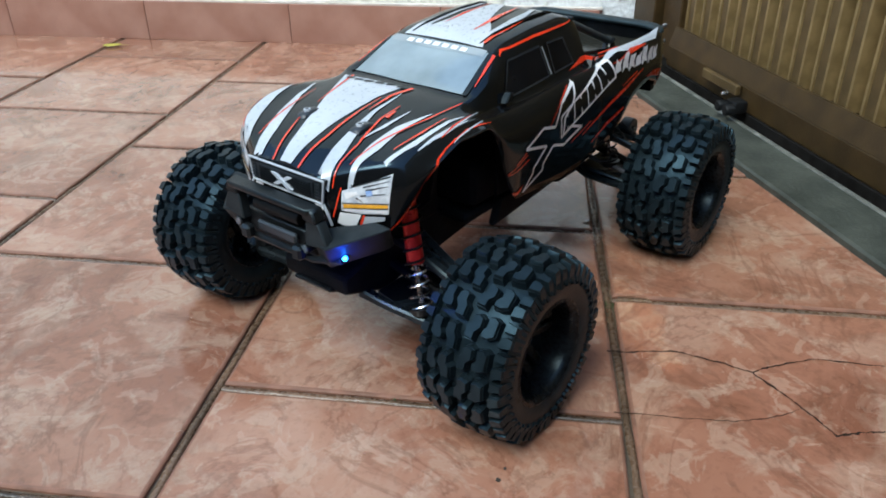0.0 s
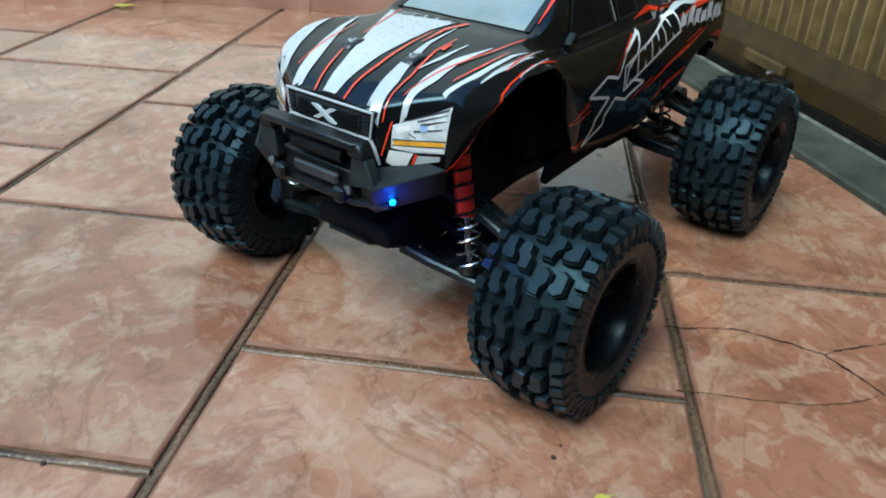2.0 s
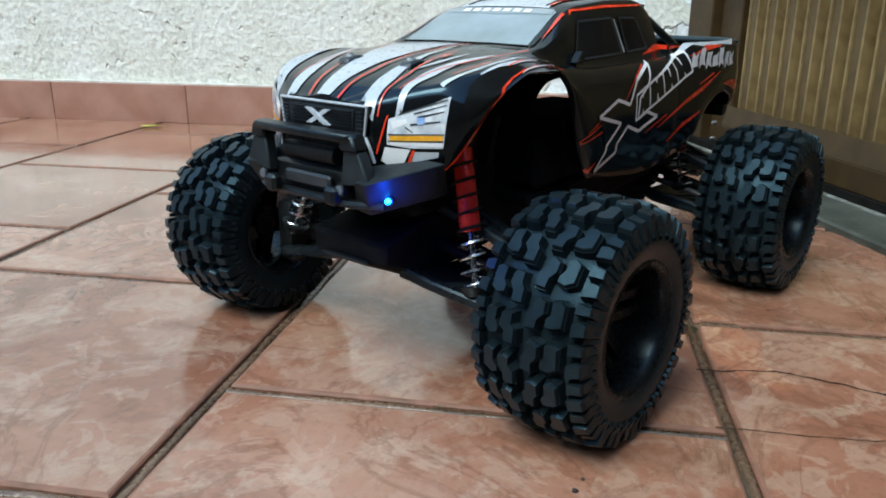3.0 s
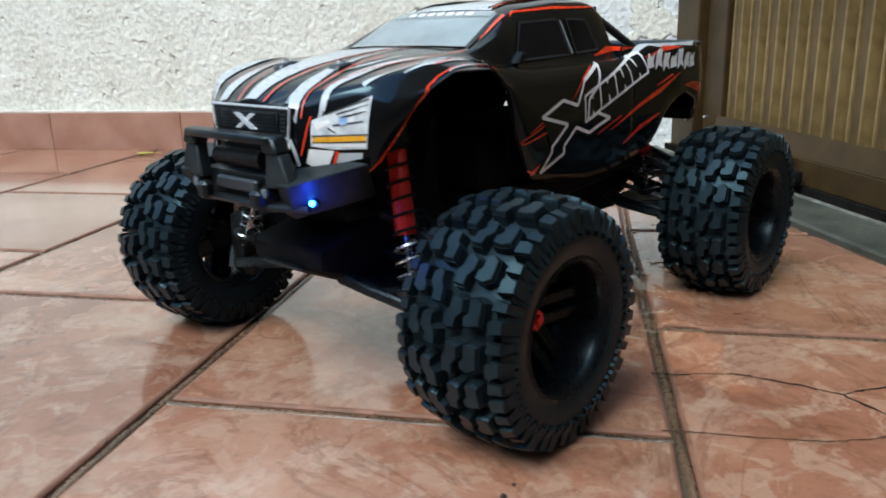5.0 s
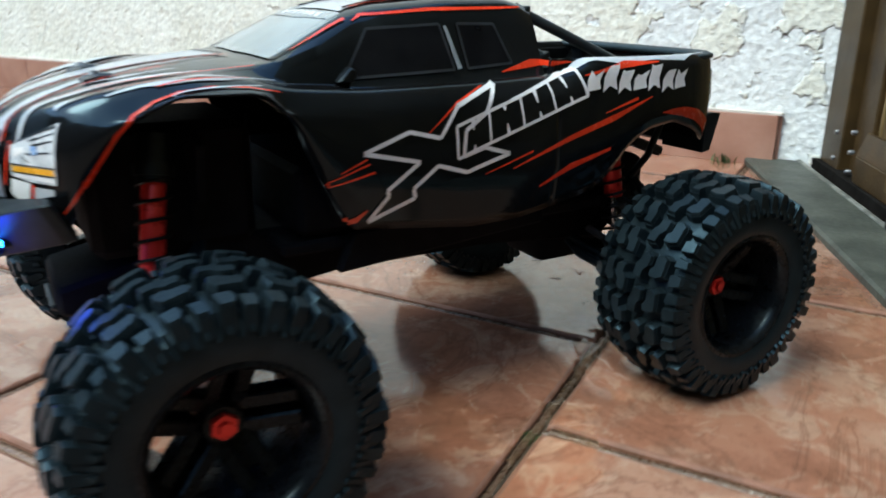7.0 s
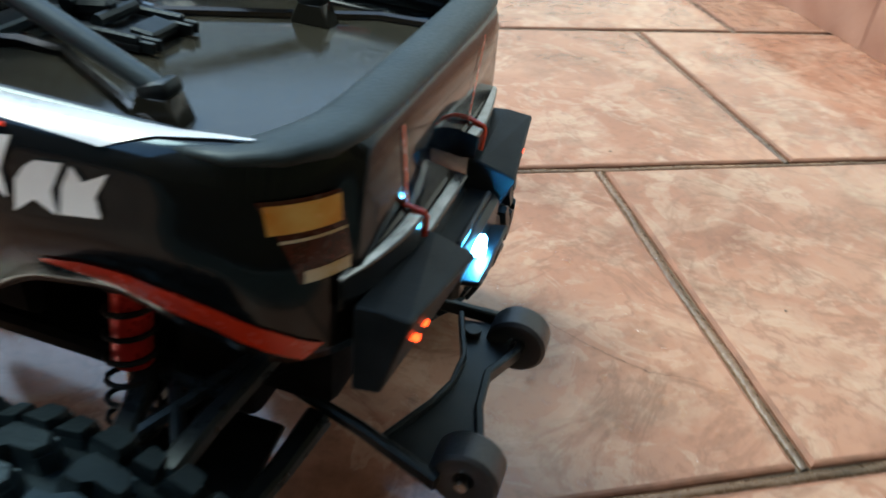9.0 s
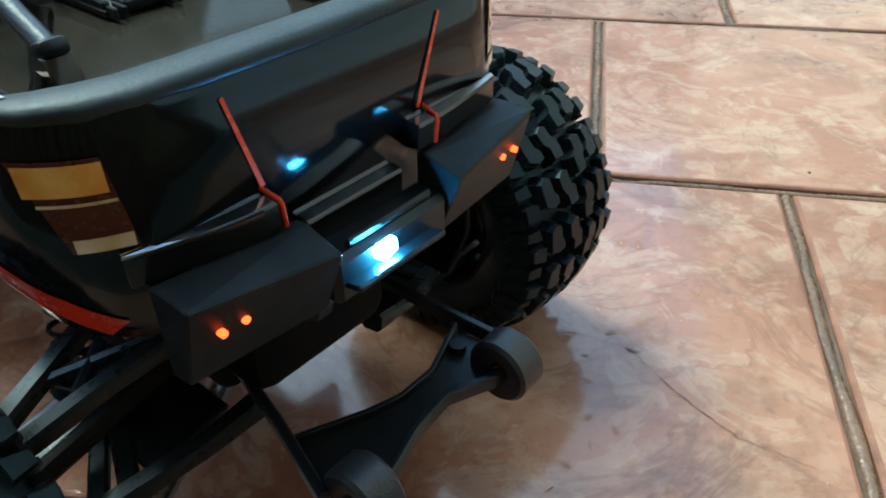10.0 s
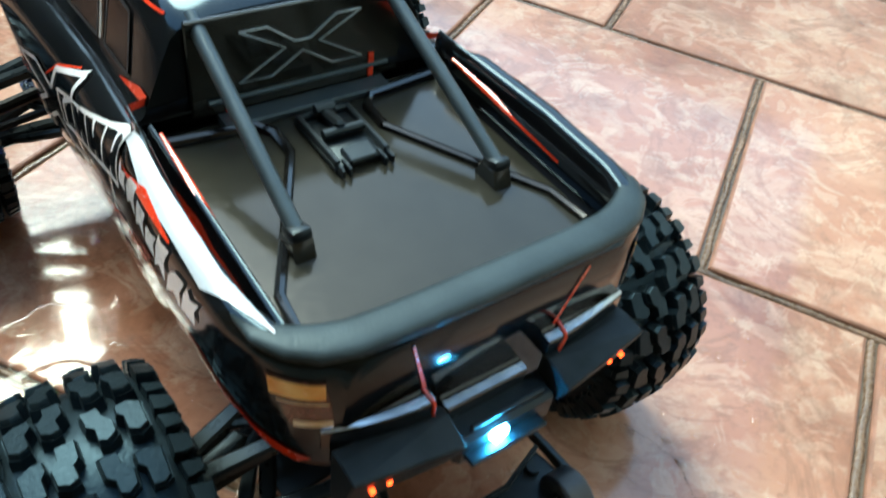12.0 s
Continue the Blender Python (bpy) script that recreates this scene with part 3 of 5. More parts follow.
def patch(name, outline, plane, material, label="", lift=.0006, step=.006, parent=None):
    """A flat drawing, filled, laid onto the shell."""
    bm = bmesh.new()
    bm.faces.new([bm.verts.new((a, b, 0)) for a, b in outline])
    bmesh.ops.triangulate(bm, faces=bm.faces[:])
    for _ in range(4):
        es = [e for e in bm.edges if e.calc_length() > step]
        if not es:
            break
        bmesh.ops.subdivide_edges(bm, edges=es, cuts=1)
        bmesh.ops.triangulate(bm, faces=bm.faces[:])
    for v in bm.verts:
        v.co = project(v.co.x, v.co.y, plane, lift)
    return part(name, bm, material, parent or body, label)


def ring(pts, w):
    """An outline as stripe items."""
    return [([a, b], [w, w]) for a, b in zip(pts, pts[1:] + pts[:1])]


# windows and windscreen
SIDE_WIN = [(.112, .3065), (.084, .3440), (.016, .3470), (.006, .3095)]
REAR_WIN = [(-.002, .3470), (-.040, .3465), (-.054, .3130), (-.008, .3100)]
for sd in ("left", "right"):
    for w in (SIDE_WIN, REAR_WIN):
        if w is SIDE_WIN:
            stripes("pillar_trim", [([(.0105, .3455), (.0005, .3100)], [.0030, .0045])], sd, STRIP, "pale grey door pillar line", lift=.0010)
        win = patch("side_window", w, sd, GLASSY, "smoked black side window")
        stripes("window_trim", ring(w, .0022), sd, GREYPL, joined=True, lift=.0009, parent=win)
shield = patch("windscreen", [(.164, -.082), (.100, -.073), (.100, .073), (.164, .082), (.169, .0)], "top", SHIELD, "glossy windscreen with a pale sky reflection in its colour")
stripes("windscreen_trim", [([(.165, .086), (.100, .077)], [.006, .005]), ([(.165, -.086), (.100, -.077)], [.006, .005])], "top", PLASTIC, lift=.0010, parent=shield)
stripes("sun_strip", [([(.103, -.07), (.106, 0), (.103, .07)], [.011, .013, .011])], "top", STRIP, "pale grey sun strip", lift=.0011, parent=shield)
stripes("sun_strip_lettering", [([(.105, .045 - .0135 * i), (.105, .045 - .0135 * i - .009)], [.006, .006]) for i in range(7)], "top", WHITE, "plain white bars", lift=.0014, parent=shield)

# door mirrors and roof ridges
for sd, sg in (("left", 1), ("right", -1)):
    p = project(.1150, .3085, sd, 0)
    part("door_mirror", bevelled(prism([(.1200, p.z - .004), (.1050, p.z - .004), (.1020, p.z + .005), (.1080, p.z + .008)], .010, "xz", p.y + sg * .003), .0015), PLASTIC, body, "small black door mirror")
    ridge = []
    for x in (.088, .06, .02, -.02, -.055, -.072):
        q = project(x, sg * .052, "top", .0008)
        ridge.append((q.x, q.y, q.z))
    part("roof_ridge", tube(ridge, [.0010, .0022, .0024, .0024, .0022, .0010], 8), PAINT, body)

# hood and roof graphics
patch("hood_flame", [(.3565, -.009), (.320, -.020), (.279, -.036), (.230, -.060), (.180, -.084), (.181, -.040), (.183, .012), (.220, .005), (.250, .006), (.289, .006), (.325, .007), (.3565, .007)], "top", SILVER, "silver flame wedge along the hood", lift=.0005)
stripes("hood_streak", [
    ([(.3565, .052), (.325, .047), (.29, .038), (.25, .028), (.20, .024)], [.014, .016, .010, .005, .001]),
    ([(.3565, -.047), (.325, -.057), (.295, -.070), (.25, -.090), (.215, -.10)], [.013, .015, .013, .006, .001]),
    ([(.340, -.086), (.31, -.108), (.27, -.121), (.22, -.124)], [.016, .026, .018, .001]),
    ([(.345, .078), (.305, .078), (.265, .076), (.22, .084)], [.004, .014, .009, .001]),
    ([(.320, .105), (.285, .112), (.25, .112), (.2, .112)], [.004, .010, .007, .001]),
    ([(.29, .122), (.25, .124), (.205, .121)], [.001, .005, .001]),
    ([(.300, .056), (.27, .060), (.23, .062)], [.001, .005, .001])], "top", SILVER, "silver flame streaks beside the hood wedge", lift=.0006)
stripes("hood_lettering", [([(.187 + .002 * math.sin(i), -.075 + .016 * i), (.184 + .002 * math.sin(i), -.064 + .016 * i)], [.007, .005]) for i in range(6)], "top", PLASTIC, "unlettered row of small dark shapes", lift=.0011)
stripes("hood_pinstripe", [
    ([(.3565, -.020), (.32, -.032), (.29, -.043)], [.0022, .0022, .001]),
    ([(.3565, .018), (.31, .018), (.262, .013), (.22, .010)], [.0022, .003, .0022, .001]),
    ([(.352, .062), (.31, .059), (.26, .046), (.225, .044)], [.0010, .0022, .0024, .001]),
    ([(.335, .072), (.29, .077), (.23, .088), (.18, .094)], [.0008, .0022, .0022, .001]),
    ], "top", ORANGE, "thin red-orange pinstripes", lift=.0009)
stripes("hood_pinstripe", [
    ([(.335, -.066), (.29, -.074), (.23, -.084)], [.0008, .0024, .001]),
    ([(.250, .020), (.210, .017), (.180, .024)], [.001, .004, .005]), ([(.255, .050), (.238, .048)], [.005, .002]),
    ([(.325, -.104), (.30, -.122), (.25, -.133), (.19, -.128)], [.001, .003, .003, .001]),
    ([(.26, -.050), (.20, -.066), (.176, -.074)], [.001, .003, .004]),
    ([(.30, .099), (.26, .103), (.22, .104)], [.001, .003, .001])], "top", ORANGE, "thin red-orange pinstripes", lift=.0009)
for sg in (1, -1):
    stripes("pillar_line", [([(.099, sg * .0800), (.125, sg * .0850), (.150, sg * .0895)], [.0035, .0028, .001])], "top", ORANGE, lift=.0013)
stripes("roof_flame", [
    ([(.094, 0), (.06, .0), (.02, -.01), (-.07, -.024)], [.12, .085, .05, .012]),
    ([(.094, .045), (.05, .050), (-.02, .040), (-.07, .03)], [.02, .016, .010, .003]),
    ([(.094, -.05), (.05, -.052), (-.02, -.05), (-.07, -.045)], [.02, .016, .012, .004])], "top", SILVER, "silver flame streaks on the roof")
stripes("roof_spike", [
    ([(.06, .022), (.01, .018), (-.06, .010)], [.001, .008, .001]), ([(.085, .056), (.03, .054), (-.05, .050)], [.004, .006, .001]),
    ([(.05, -.03), (.0, -.032), (-.06, -.036)], [.001, .006, .001])], "top", ORANGE, lift=.0009)

for sg in (1, -1):
    stripes("arch_line", [([(.258, sg * .1270), (.230, sg * .1215), (.190, sg * .1130)], [.0008, .0018, .0008])], "top", ORANGE, "red-orange line over the fender", lift=.0009)
    stripes("fender_line", [([(.250, sg * .1370), (.220, sg * .1325), (.185, sg * .1260)], [.001, .0018, .001]), ([(.240, sg * .1250), (.205, sg * .1180), (.17, sg * .1090)], [.0008, .0018, .0008])], "top", SILVER, "thin silver line over the fender", lift=.0008)
for sd, name in (("left", 1), ("right", -1)):
    stripes("arch_line", [
        ([(.3245, .2225), (.313, .2425), (.300, .2625), (.2880, .2810), (.276, .2930), (.262, .3010), (.245, .3065), (.222, .3085), (.195, .3065), (.172, .3020)], [.0028, .0030, .0030, .0026, .0018, .0011, .0008, .0007, .0007, .0005])], sd, ORANGE, "red-orange line round the wheel arch")
    stripes("roof_line", [([(.094, .3500), (.085, .3545), (.02, .3590), (-.075, .3605)], [.0008, .0018, .0028, .0014])], sd, ORANGE, "red-orange line along the roof edge")
    stripes("side_spike", [
        ([(-.039, .224), (-.103, .247), (-.150, .262), (-.195, .280)], [.001, .005, .006, .001]), ([(-.140, .267), (-.178, .279)], [.001, .003]),
        ([(-.070, .204), (-.105, .220), (-.150, .233)], [.002, .006, .003]), ([(-.042, .306), (-.075, .3125), (-.110, .3135)], [.001, .007, .001]),
        ([(-.117, .302), (-.163, .3105), (-.205, .3115)], [.001, .006, .001]), ([(.14, .232), (.09, .248), (.05, .262)], [.001, .002, .001]),
        ([(.13, .238), (.085, .256)], [.001, .0025]), ([(.15, .226), (.10, .236)], [.001, .002]), ([(.140, .194), (.116, .198), (.106, .205)], [.002, .005, .001]),
        ([(.05, .262), (.02, .285), (-.01, .297)], [.001, .002, .001]), ([(-.01, .222), (-.06, .238)], [.001, .002])], sd, ORANGE, "red-orange spike on the flank")
    stripes("rear_arch_line", [([(-.212, .2635), (-.228, .2635), (-.245, .2620), (-.262, .2580), (-.277, .2510), (-.290, .2420), (-.303, .2300)], [.001, .006, .0095, .011, .011, .0105, .009])], sd, ORANGE, "broad red-orange line over the rear arch")
    # emblem: a crossed pair of strokes, outlined in white
    X1 = [(.110, .2520), (.068, .2655), (.038, .2580), (.020, .2825), (-.022, .2980), (-.009, .2750), (.012, .2620), (.014, .2400), (-.008, .2460), (-.034, .2385), (.010, .2260), (.040, .2350), (.064, .2180), (.062, .2100), (.106, .1950), (.087, .2150), (.089, .2195), (.058, .2400)]
    em = patch("emblem", X1, sd, PAINT, "black crossed-stroke emblem outlined in white", lift=.0006)
    stripes("emblem_outline", ring(X1, .0036), sd, WHITE, joined=True, lift=.0012, parent=em)
    for i in range(4):
        lo0, lo1 = Vector((.020 - .0348 * i, .2385 + .0114 * i)), Vector((.020 - .0348 * (i + 1), .2385 + .0114 * (i + 1)))
        hi0, hi1 = Vector((.022 - .0328 * i, .2660 + .0102 * i)), Vector((.022 - .0328 * (i + 1), .2660 + .0102 * (i + 1)))
        q = [tuple(p) for p in (lo0, lo1, hi1, hi0)]
        lt = patch("emblem_block", q, sd, PAINT, "slanted black block outlined in white", lift=.0010)
        stripes("emblem_outline", [(q[:2], [.0028, .0028]), (q[2:], [.0028, .0028])] + ([([q[0], q[3]], [.0028] * 2)] if i == 0 else []) + ([([q[1], q[2]], [.0028] * 2)] if i == 3 else []), sd, WHITE, joined=True, lift=.0015, parent=lt)
        mid_lo, mid_hi = lo0.lerp(lo1, .5), hi0.lerp(hi1, .5)
        a, c = ((.2, .34), (.36, .2), (.25, .45), (.25, .45))[i]
        stripes("emblem_stroke", [([tuple(lo0.lerp(lo1, .97)), tuple(hi0.lerp(hi1, 1.02))], [.0022, .0024]), ([tuple(mid_lo), tuple(mid_lo.lerp(mid_hi, a))], [.0042, .001]), ([tuple(mid_hi), tuple(mid_hi.lerp(mid_lo, c))], [.0048, .001])], sd, WHITE, lift=.0016, parent=lt)
    for i in range(7):
        x0, zz = -.119 - .0178 * i, .2970 + .0018 * math.sin(i * 2.1) - .0004 * i
        h, w = .0094 + .0014 * ((i * 5) % 3), .0145 + .0012 * (i % 2)
        patch("lettering_block", [(x0 + .001, zz - h), (x0 - w * .45, zz - h + (.006 if i % 3 else .001)), (x0 - w, zz - h + .002), (x0 - w + .0015, zz), (x0 - w - .004, zz + h), (x0 - w * .6, zz + h - (.001 if i % 3 else .005)), (x0 - .005, zz + h - (.004 if i % 2 else 0)), (x0 - .0005, zz + .001)], sd, WHITE, "plain slanted white block", lift=.0008)

# nose: grille, headlights
GR = [(-.0515, .2545), (-.0560, .2795), (.0575, .2790), (.0535, .2535)]
gr = part("grille", prism(GR, .006, "yz", .3570), PLASTIC, body, "black slatted grille with a pale surround")
part("grille_panel", prism([(-.040, .2590), (-.043, .2755), (.043, .2750), (.041, .2580)], .003, "yz", .3602), GREYPL, gr)
for i in range(6):
    part("slat", box((.0025, .078, .0012), (.3625, .001, .2600 + .0027 * i)), PLASTIC, gr, smooth=False)
for sg in (-1, 1):
    for i in range(5):
        part("slat", box((.0025, .007, .0012), (.3605, sg * .0485, .2600 + .0034 * i)), GREYPL, gr, smooth=False)
for p, q in zip(GR, GR[1:] + GR[:1]):
    part("surround", tube([(.3602, *p), (.3602, *q)], .0013, 6), SILVER, gr)
for sg in (-1, 1):
    part("badge", prism([(sg * -.0160, .2735), (sg * -.0080, .2735), (sg * .0160, .2600), (sg * .0080, .2600)], .003, "yz", .3640 + .0006 * sg), SILVER, gr, "silver crossed badge")
    HL = [(.0705, .2480), (.0710, .2690), (.0920, .2775), (.1145, .2885), (.1150, .2760), (.1135, .2600), (.1120, .2462), (.0870, .2455)]
    hl = patch("headlight", [(sg * y, z) for y, z in HL], "front", LAMPGREY, "pale headlight decal with dark lens lines")
    stripes("amber_strip", [([(sg * .0725, .2535), (sg * .1120, .2550)], [.0042, .0042])], "front", AMBER, "amber indicator strip", lift=.0011, parent=hl)
    stripes("lens_line", [([(sg * .0715, .2510), (sg * .1120, .2520)], [.0009, .0009]), ([(sg * .0715, .2565), (sg * .1130, .2580)], [.0010, .0009]), ([(sg * .0840, .2630), (sg * .0900, .2590)], [.0012, .0008]), ([(sg * .0880, .2650), (sg * .1100, .2685)], [.0016, .0010]), ([(sg * .0780, .2725), (sg * .1130, .2860)], [.0010, .0016]), ([(sg * .0900, .2740), (sg * .1130, .2815)], [.0012, .0008]), ([(sg * .0930, .2710), (sg * .1120, .2765)], [.0020, .0008])], "front", GREYPL, lift=.0010, parent=hl)
    stripes("lens_white", [([(sg * .0730, .2490), (sg * .1110, .2490)], [.0028, .0028]), ([(sg * .0740, .2640), (sg * .0850, .2680)], [.007, .003])], "front", WHITE, lift=.0009, parent=hl)
    stripes("lens_spot", [([(sg * .0930, .2680), (sg * .0985, .2690)], [.0060, .0055])], "front", LENSBLUE, lift=.0013, parent=hl)
    patch("cheek_patch", [(sg * .0655, .2340), (sg * .0690, .2458), (sg * .0880, .2445), (sg * .0820, .2310), (sg * .0700, .2305)], "front", WHITE, "white patch below the headlight")
    patch("cheek_shade", [(sg * .0905, .2425), (sg * .1090, .2430), (sg * .1080, .2385), (sg * .0870, .2330)], "front", SILVER, "silver patch below the headlight")
    stripes("cheek_line", [([(sg * .0855, .2300), (sg * .0905, .2440)], [.0022, .0022]), ([(sg * .0625, .2400), (sg * .0668, .2560), (sg * .0700, .2720)], [.0012, .0014, .0012])], "front", ORANGE, lift=.0010)
    stripes("lip_patch", [([(sg * .0400, .2490), (sg * .0520, .2490)], [.0075, .0075])], "front", WHITE, "white block under the grille")
    part("lip_bracket", tube([(.3590, sg * .0535, .2530), (.3600, sg * .0600, .2440), (.3590, sg * .0640, .2320)], .0016, 6), SILVER, body)
    # hood clips
    clip = part("hood_clip", bevelled(prism([(.299, .3045), (.295, .3110), (.281, .3135), (.270, .3120), (.269, .3075)], .014, "xz", sg * .040), .0018), GREYPL, body, "grey hood scoop around a body post")
    part("clip_pin", tube([(.286, sg * .040, .3105), (.286, sg * .040, .3147)], .0040, 12), SILVER, clip)
    part("pin_hole", tube([(.286, sg * .040, .3140), (.286, sg * .040, .3151)], .0022, 10), PLASTIC, clip)

# back: lamps and lines
for sg in (-1, 1):
    tl = patch("tail_lamp", [(sg * .121, .300), (sg * .100, .300), (sg * .096, .266), (sg * .114, .266)], "back", TAILRED, "amber, red and white tail lamp decal")
    stripes("lamp_amber", [([(sg * .120, .2930), (sg * .100, .2930)], [.0110, .0110])], "back", TAILAMB, lift=.0010, parent=tl)
    stripes("lamp_band", [([(sg * .118, .2845), (sg * .0985, .2845)], [.0012, .0012])], "back", CREAM, lift=.0011, parent=tl)
    stripes("lamp_white", [([(sg * .113, .2690), (sg * .097, .2690)], [.0055, .0055])], "back", CREAM, lift=.0010, parent=tl)
    stripes("tailgate_line", [([(sg * .057, .306), (sg * (.046 if sg > 0 else .042), .266)], [.0016, .0024])], "back", ORANGE, "thin red-orange line down the tailgate")
    part("ledge_line", tube([(-.3140, sg * .0468, .2655), (-.3238, sg * .0458, .2632), (-.3252, sg * .0452, .2610), (-.3246, sg * .0440, .2505)], .0011, 6), ORANGE, body)
    stripes("bed_line", [([(-.115, sg * .1085), (-.180, sg * .1120), (-.240, sg * .1110)], [.001, .0025, .0025])], "top", ORANGE, lift=.001)

# section of the tailgate's shelf: depth behind the gate and height, with a groove along the top
SHELF = [(-.004, .2648), (.0040, .2640), (.0046, .2630), (.0056, .2630), (.0062, .2636), (.0122, .2626), (.0128, .2618), (.0122, .2500), (-.004, .2480)]


def ledge(y0, y1, dz, taper, section=SHELF):
    """A shelf below the tailgate, or a strip on it; its outer end may run out to nothing."""
    bm = bmesh.new()
    rings = []
    for k in range(7):
        u = k / 6
        y = y0 + (y1 - y0) * u
        d = 1 - taper * max(0, 1 - u / .85) ** 1.5
        rings.append([bm.verts.new((-.3120 - x * d, y, z + dz)) for x, z in section])
    n = len(section)
    for p, q in zip(rings, rings[1:]):
        for i in range(n):
            bm.faces.new((p[i], p[(i + 1) % n], q[(i + 1) % n], q[i]))
    bm.faces.new(rings[0])
    bm.faces.new(rings[-1][::-1])
    return bm


for y0, y1, dz, taper in ((.104, .0435, 0, .95), (.0340, -.0215, -.0160, 0), (-.098, -.0335, 0, .6)):
    step = part("tailgate_step", bevelled(ledge(y0, y1, dz, taper), .0005), GLOSSY, body, "gloss black ledge below the tailgate", smooth=False)
    for x0, x1, z0, z1 in ((-.0010, .0034, .26455, .26415), (.0068, .0116, .26360, .26280)):
        part("step_trim", ledge(y0, y1, dz, taper, [(x0, z0), (x1, z1), (x1, z1 - .0006), (x0, z0 - .0006)]), TRIM, step, "grey reflecting strip", smooth=False)

# ---- bed ----
# silver decal streak, drawn wider to include the rail's pale reflection
stripes("rail_streak", [([(-.098, .1170), (-.16, .1240), (-.24, .1240), (-.286, .1130)], [.004, .011, .011, .001])], "top", SILVER, "silver streak along the bed rail, widened by its painted reflection")


def rail_cap():
    """The thick rounded lip over the tailgate and its two corners."""
    path = [(-.262, .1215), (-.280, .1185), (-.291, .1095), (-.2990, .0970), (-.3030, .083), (-.3045, .060), (-.3050, .0)]
    path = path + [(x, -y) for x, y in path[-2::-1]]
    bm = bmesh.new()
    rings = []
    for i, (x, y) in enumerate(path):
        q0, q1 = path[max(i - 1, 0)], path[min(i + 1, len(path) - 1)]
        d = Vector((q1[0] - q0[0], q1[1] - q0[1])).normalized()
        out = Vector((d.y, -d.x))
        out = -out if out.x * (x + .15) + out.y * y < 0 else out
        k = min(1, .35 + .25 * min(i, len(path) - 1 - i))
        ring_ = []
        for j in range(12):
            th = 2 * math.pi * j / 12
            u, v = math.cos(th), math.sin(th)
            u, v = math.copysign(abs(u) ** .75, u) * .0112 * k, math.copysign(abs(v) ** .75, v) * .0044 * k
            ring_.append(bm.verts.new((x + out.x * u, y + out.y * u, .3138 + v)))
        rings.append(ring_)
    for p, q in zip(rings, rings[1:]):
        for j in range(12):
            bm.faces.new((p[j], p[(j + 1) % 12], q[(j + 1) % 12], q[j]))
    bm.faces.new(rings[0])
    bm.faces.new(rings[-1][::-1])
    return bm


part("bed_rail", rail_cap(), RAIL, body, "satin grey-black rounded tailgate lip", smooth="all")
bed = part("bed_floor", box((.205, .198, .002), (-.197, 0, .2895)), OLIVE, body, "dark glossy bed floor", smooth=False)


def outline_frame(pts, r, x):
    """A thin raised line along (y, z) points."""
    return tube([(x, a, c) for a, c in pts], r, 6)


cab_back = part("cab_back", box((.003, .150, .066), (-.0905, 0, .3290), (0, 0, 0), bevel=.001), CABBACK, body, "black cab back panel with a crossed emblem")
for sg in (-1, 1):
    part("emblem_stroke", outline_frame([(sg * .042, .3500), (sg * .024, .3500), (sg * .006, .3370), (sg * .000, .3365)] if sg > 0 else [(-.042, .3500), (-.024, .3500), (-.006, .3370), (0, .3365)], .0007, -.0930), SHIELD, cab_back, "grey outline of a crossed emblem")
    part("emblem_stroke", outline_frame([(sg * .042, .3500), (sg * .012, .3335), (sg * .044, .3150), (sg * .022, .3150), (0, .3290)], .0007, -.0930), SHIELD, cab_back, "grey outline of a crossed emblem")
    part("red_tab", box((.0012, .004, .018), (-.0928, sg * .052, .306)), ORANGE, cab_back)
    bar = part("roll_bar", tube([(-.080, sg * .066, .3600), (-.095, sg * .066, .3530), (-.212, sg * .068, .3055), (-.220, sg * .068, .3020)], .0050, 14), BARPL, truck, "satin grey-black diagonal bed bar")
    part("bar_foot", box((.016, .013, .008), (-.218, sg * .068, .3030), (0, 20, 0), bevel=.003, segs=2), PLASTIC, bar)
    part("bar_post", bevelled(prism([(-.230, .2900), (-.206, .2900), (-.211, .3020), (-.225, .3020)], .013, "xz", sg * .068), .001), OLIVE, bar)
    part("bed_rib", tube([(-.1420, sg * .034, .2915), (-.200, sg * .0660, .2915), (-.246, sg * .0920, .2915), (-.276, sg * .0950, .2915)], .0032, 8), GLOSSY, bed)
    part("bed_rib", tube([(-.104, sg * .098, .2930), (-.110, sg * .042, .2930), (-.120, sg * .034, .2925), (-.142, sg * .034, .2915)], .0038, 8), GLOSSY, bed)
    part("bed_side", box((.19, .004, .020), (-.198, sg * .1065, .3005), (sg * 10, 0, 0), bevel=.002), PAINT, bed)
    part("bed_stripe", tube([(-.118, sg * .1035, .3115), (-.165, sg * .1045, .3085), (-.236, sg * .1050, .3030)], [.0012, .0024, .0016], 6), ORANGE, bed, "red-orange line inside the bed wall")
latch = part("body_latch", box((.056, .040, .004), (-.1440, -.0010, .2935), bevel=.0015, segs=2), PLASTIC, truck, "black body latch on the bed floor")
for y in (-.0185, .0165):
    part("latch_rim", box((.054, .004, .005), (-.1440, y, .2970), bevel=.001), PLASTIC, latch)
part("latch_rim", box((.005, .034, .005), (-.1190, -.0010, .2970), bevel=.001), PLASTIC, latch)
part("latch_tab", box((.014, .020, .005), (-.1660, -.0010, .2965), (0, -6, 0), bevel=.0012), PLASTIC, latch)
part("latch_bar", tube([(-.1450, -.0150, .3000), (-.1450, .0130, .3000)], .0036, 10), PLASTIC, latch)
part("latch_post", box((.026, .008, .008), (-.1330, .0005, .3015), (0, 8, 0), bevel=.002), PLASTIC, latch)
part("latch_hook", tube([(-.1230, -.0060, .3030), (-.1230, .0070, .3030)], .0040, 10), PLASTIC, latch)
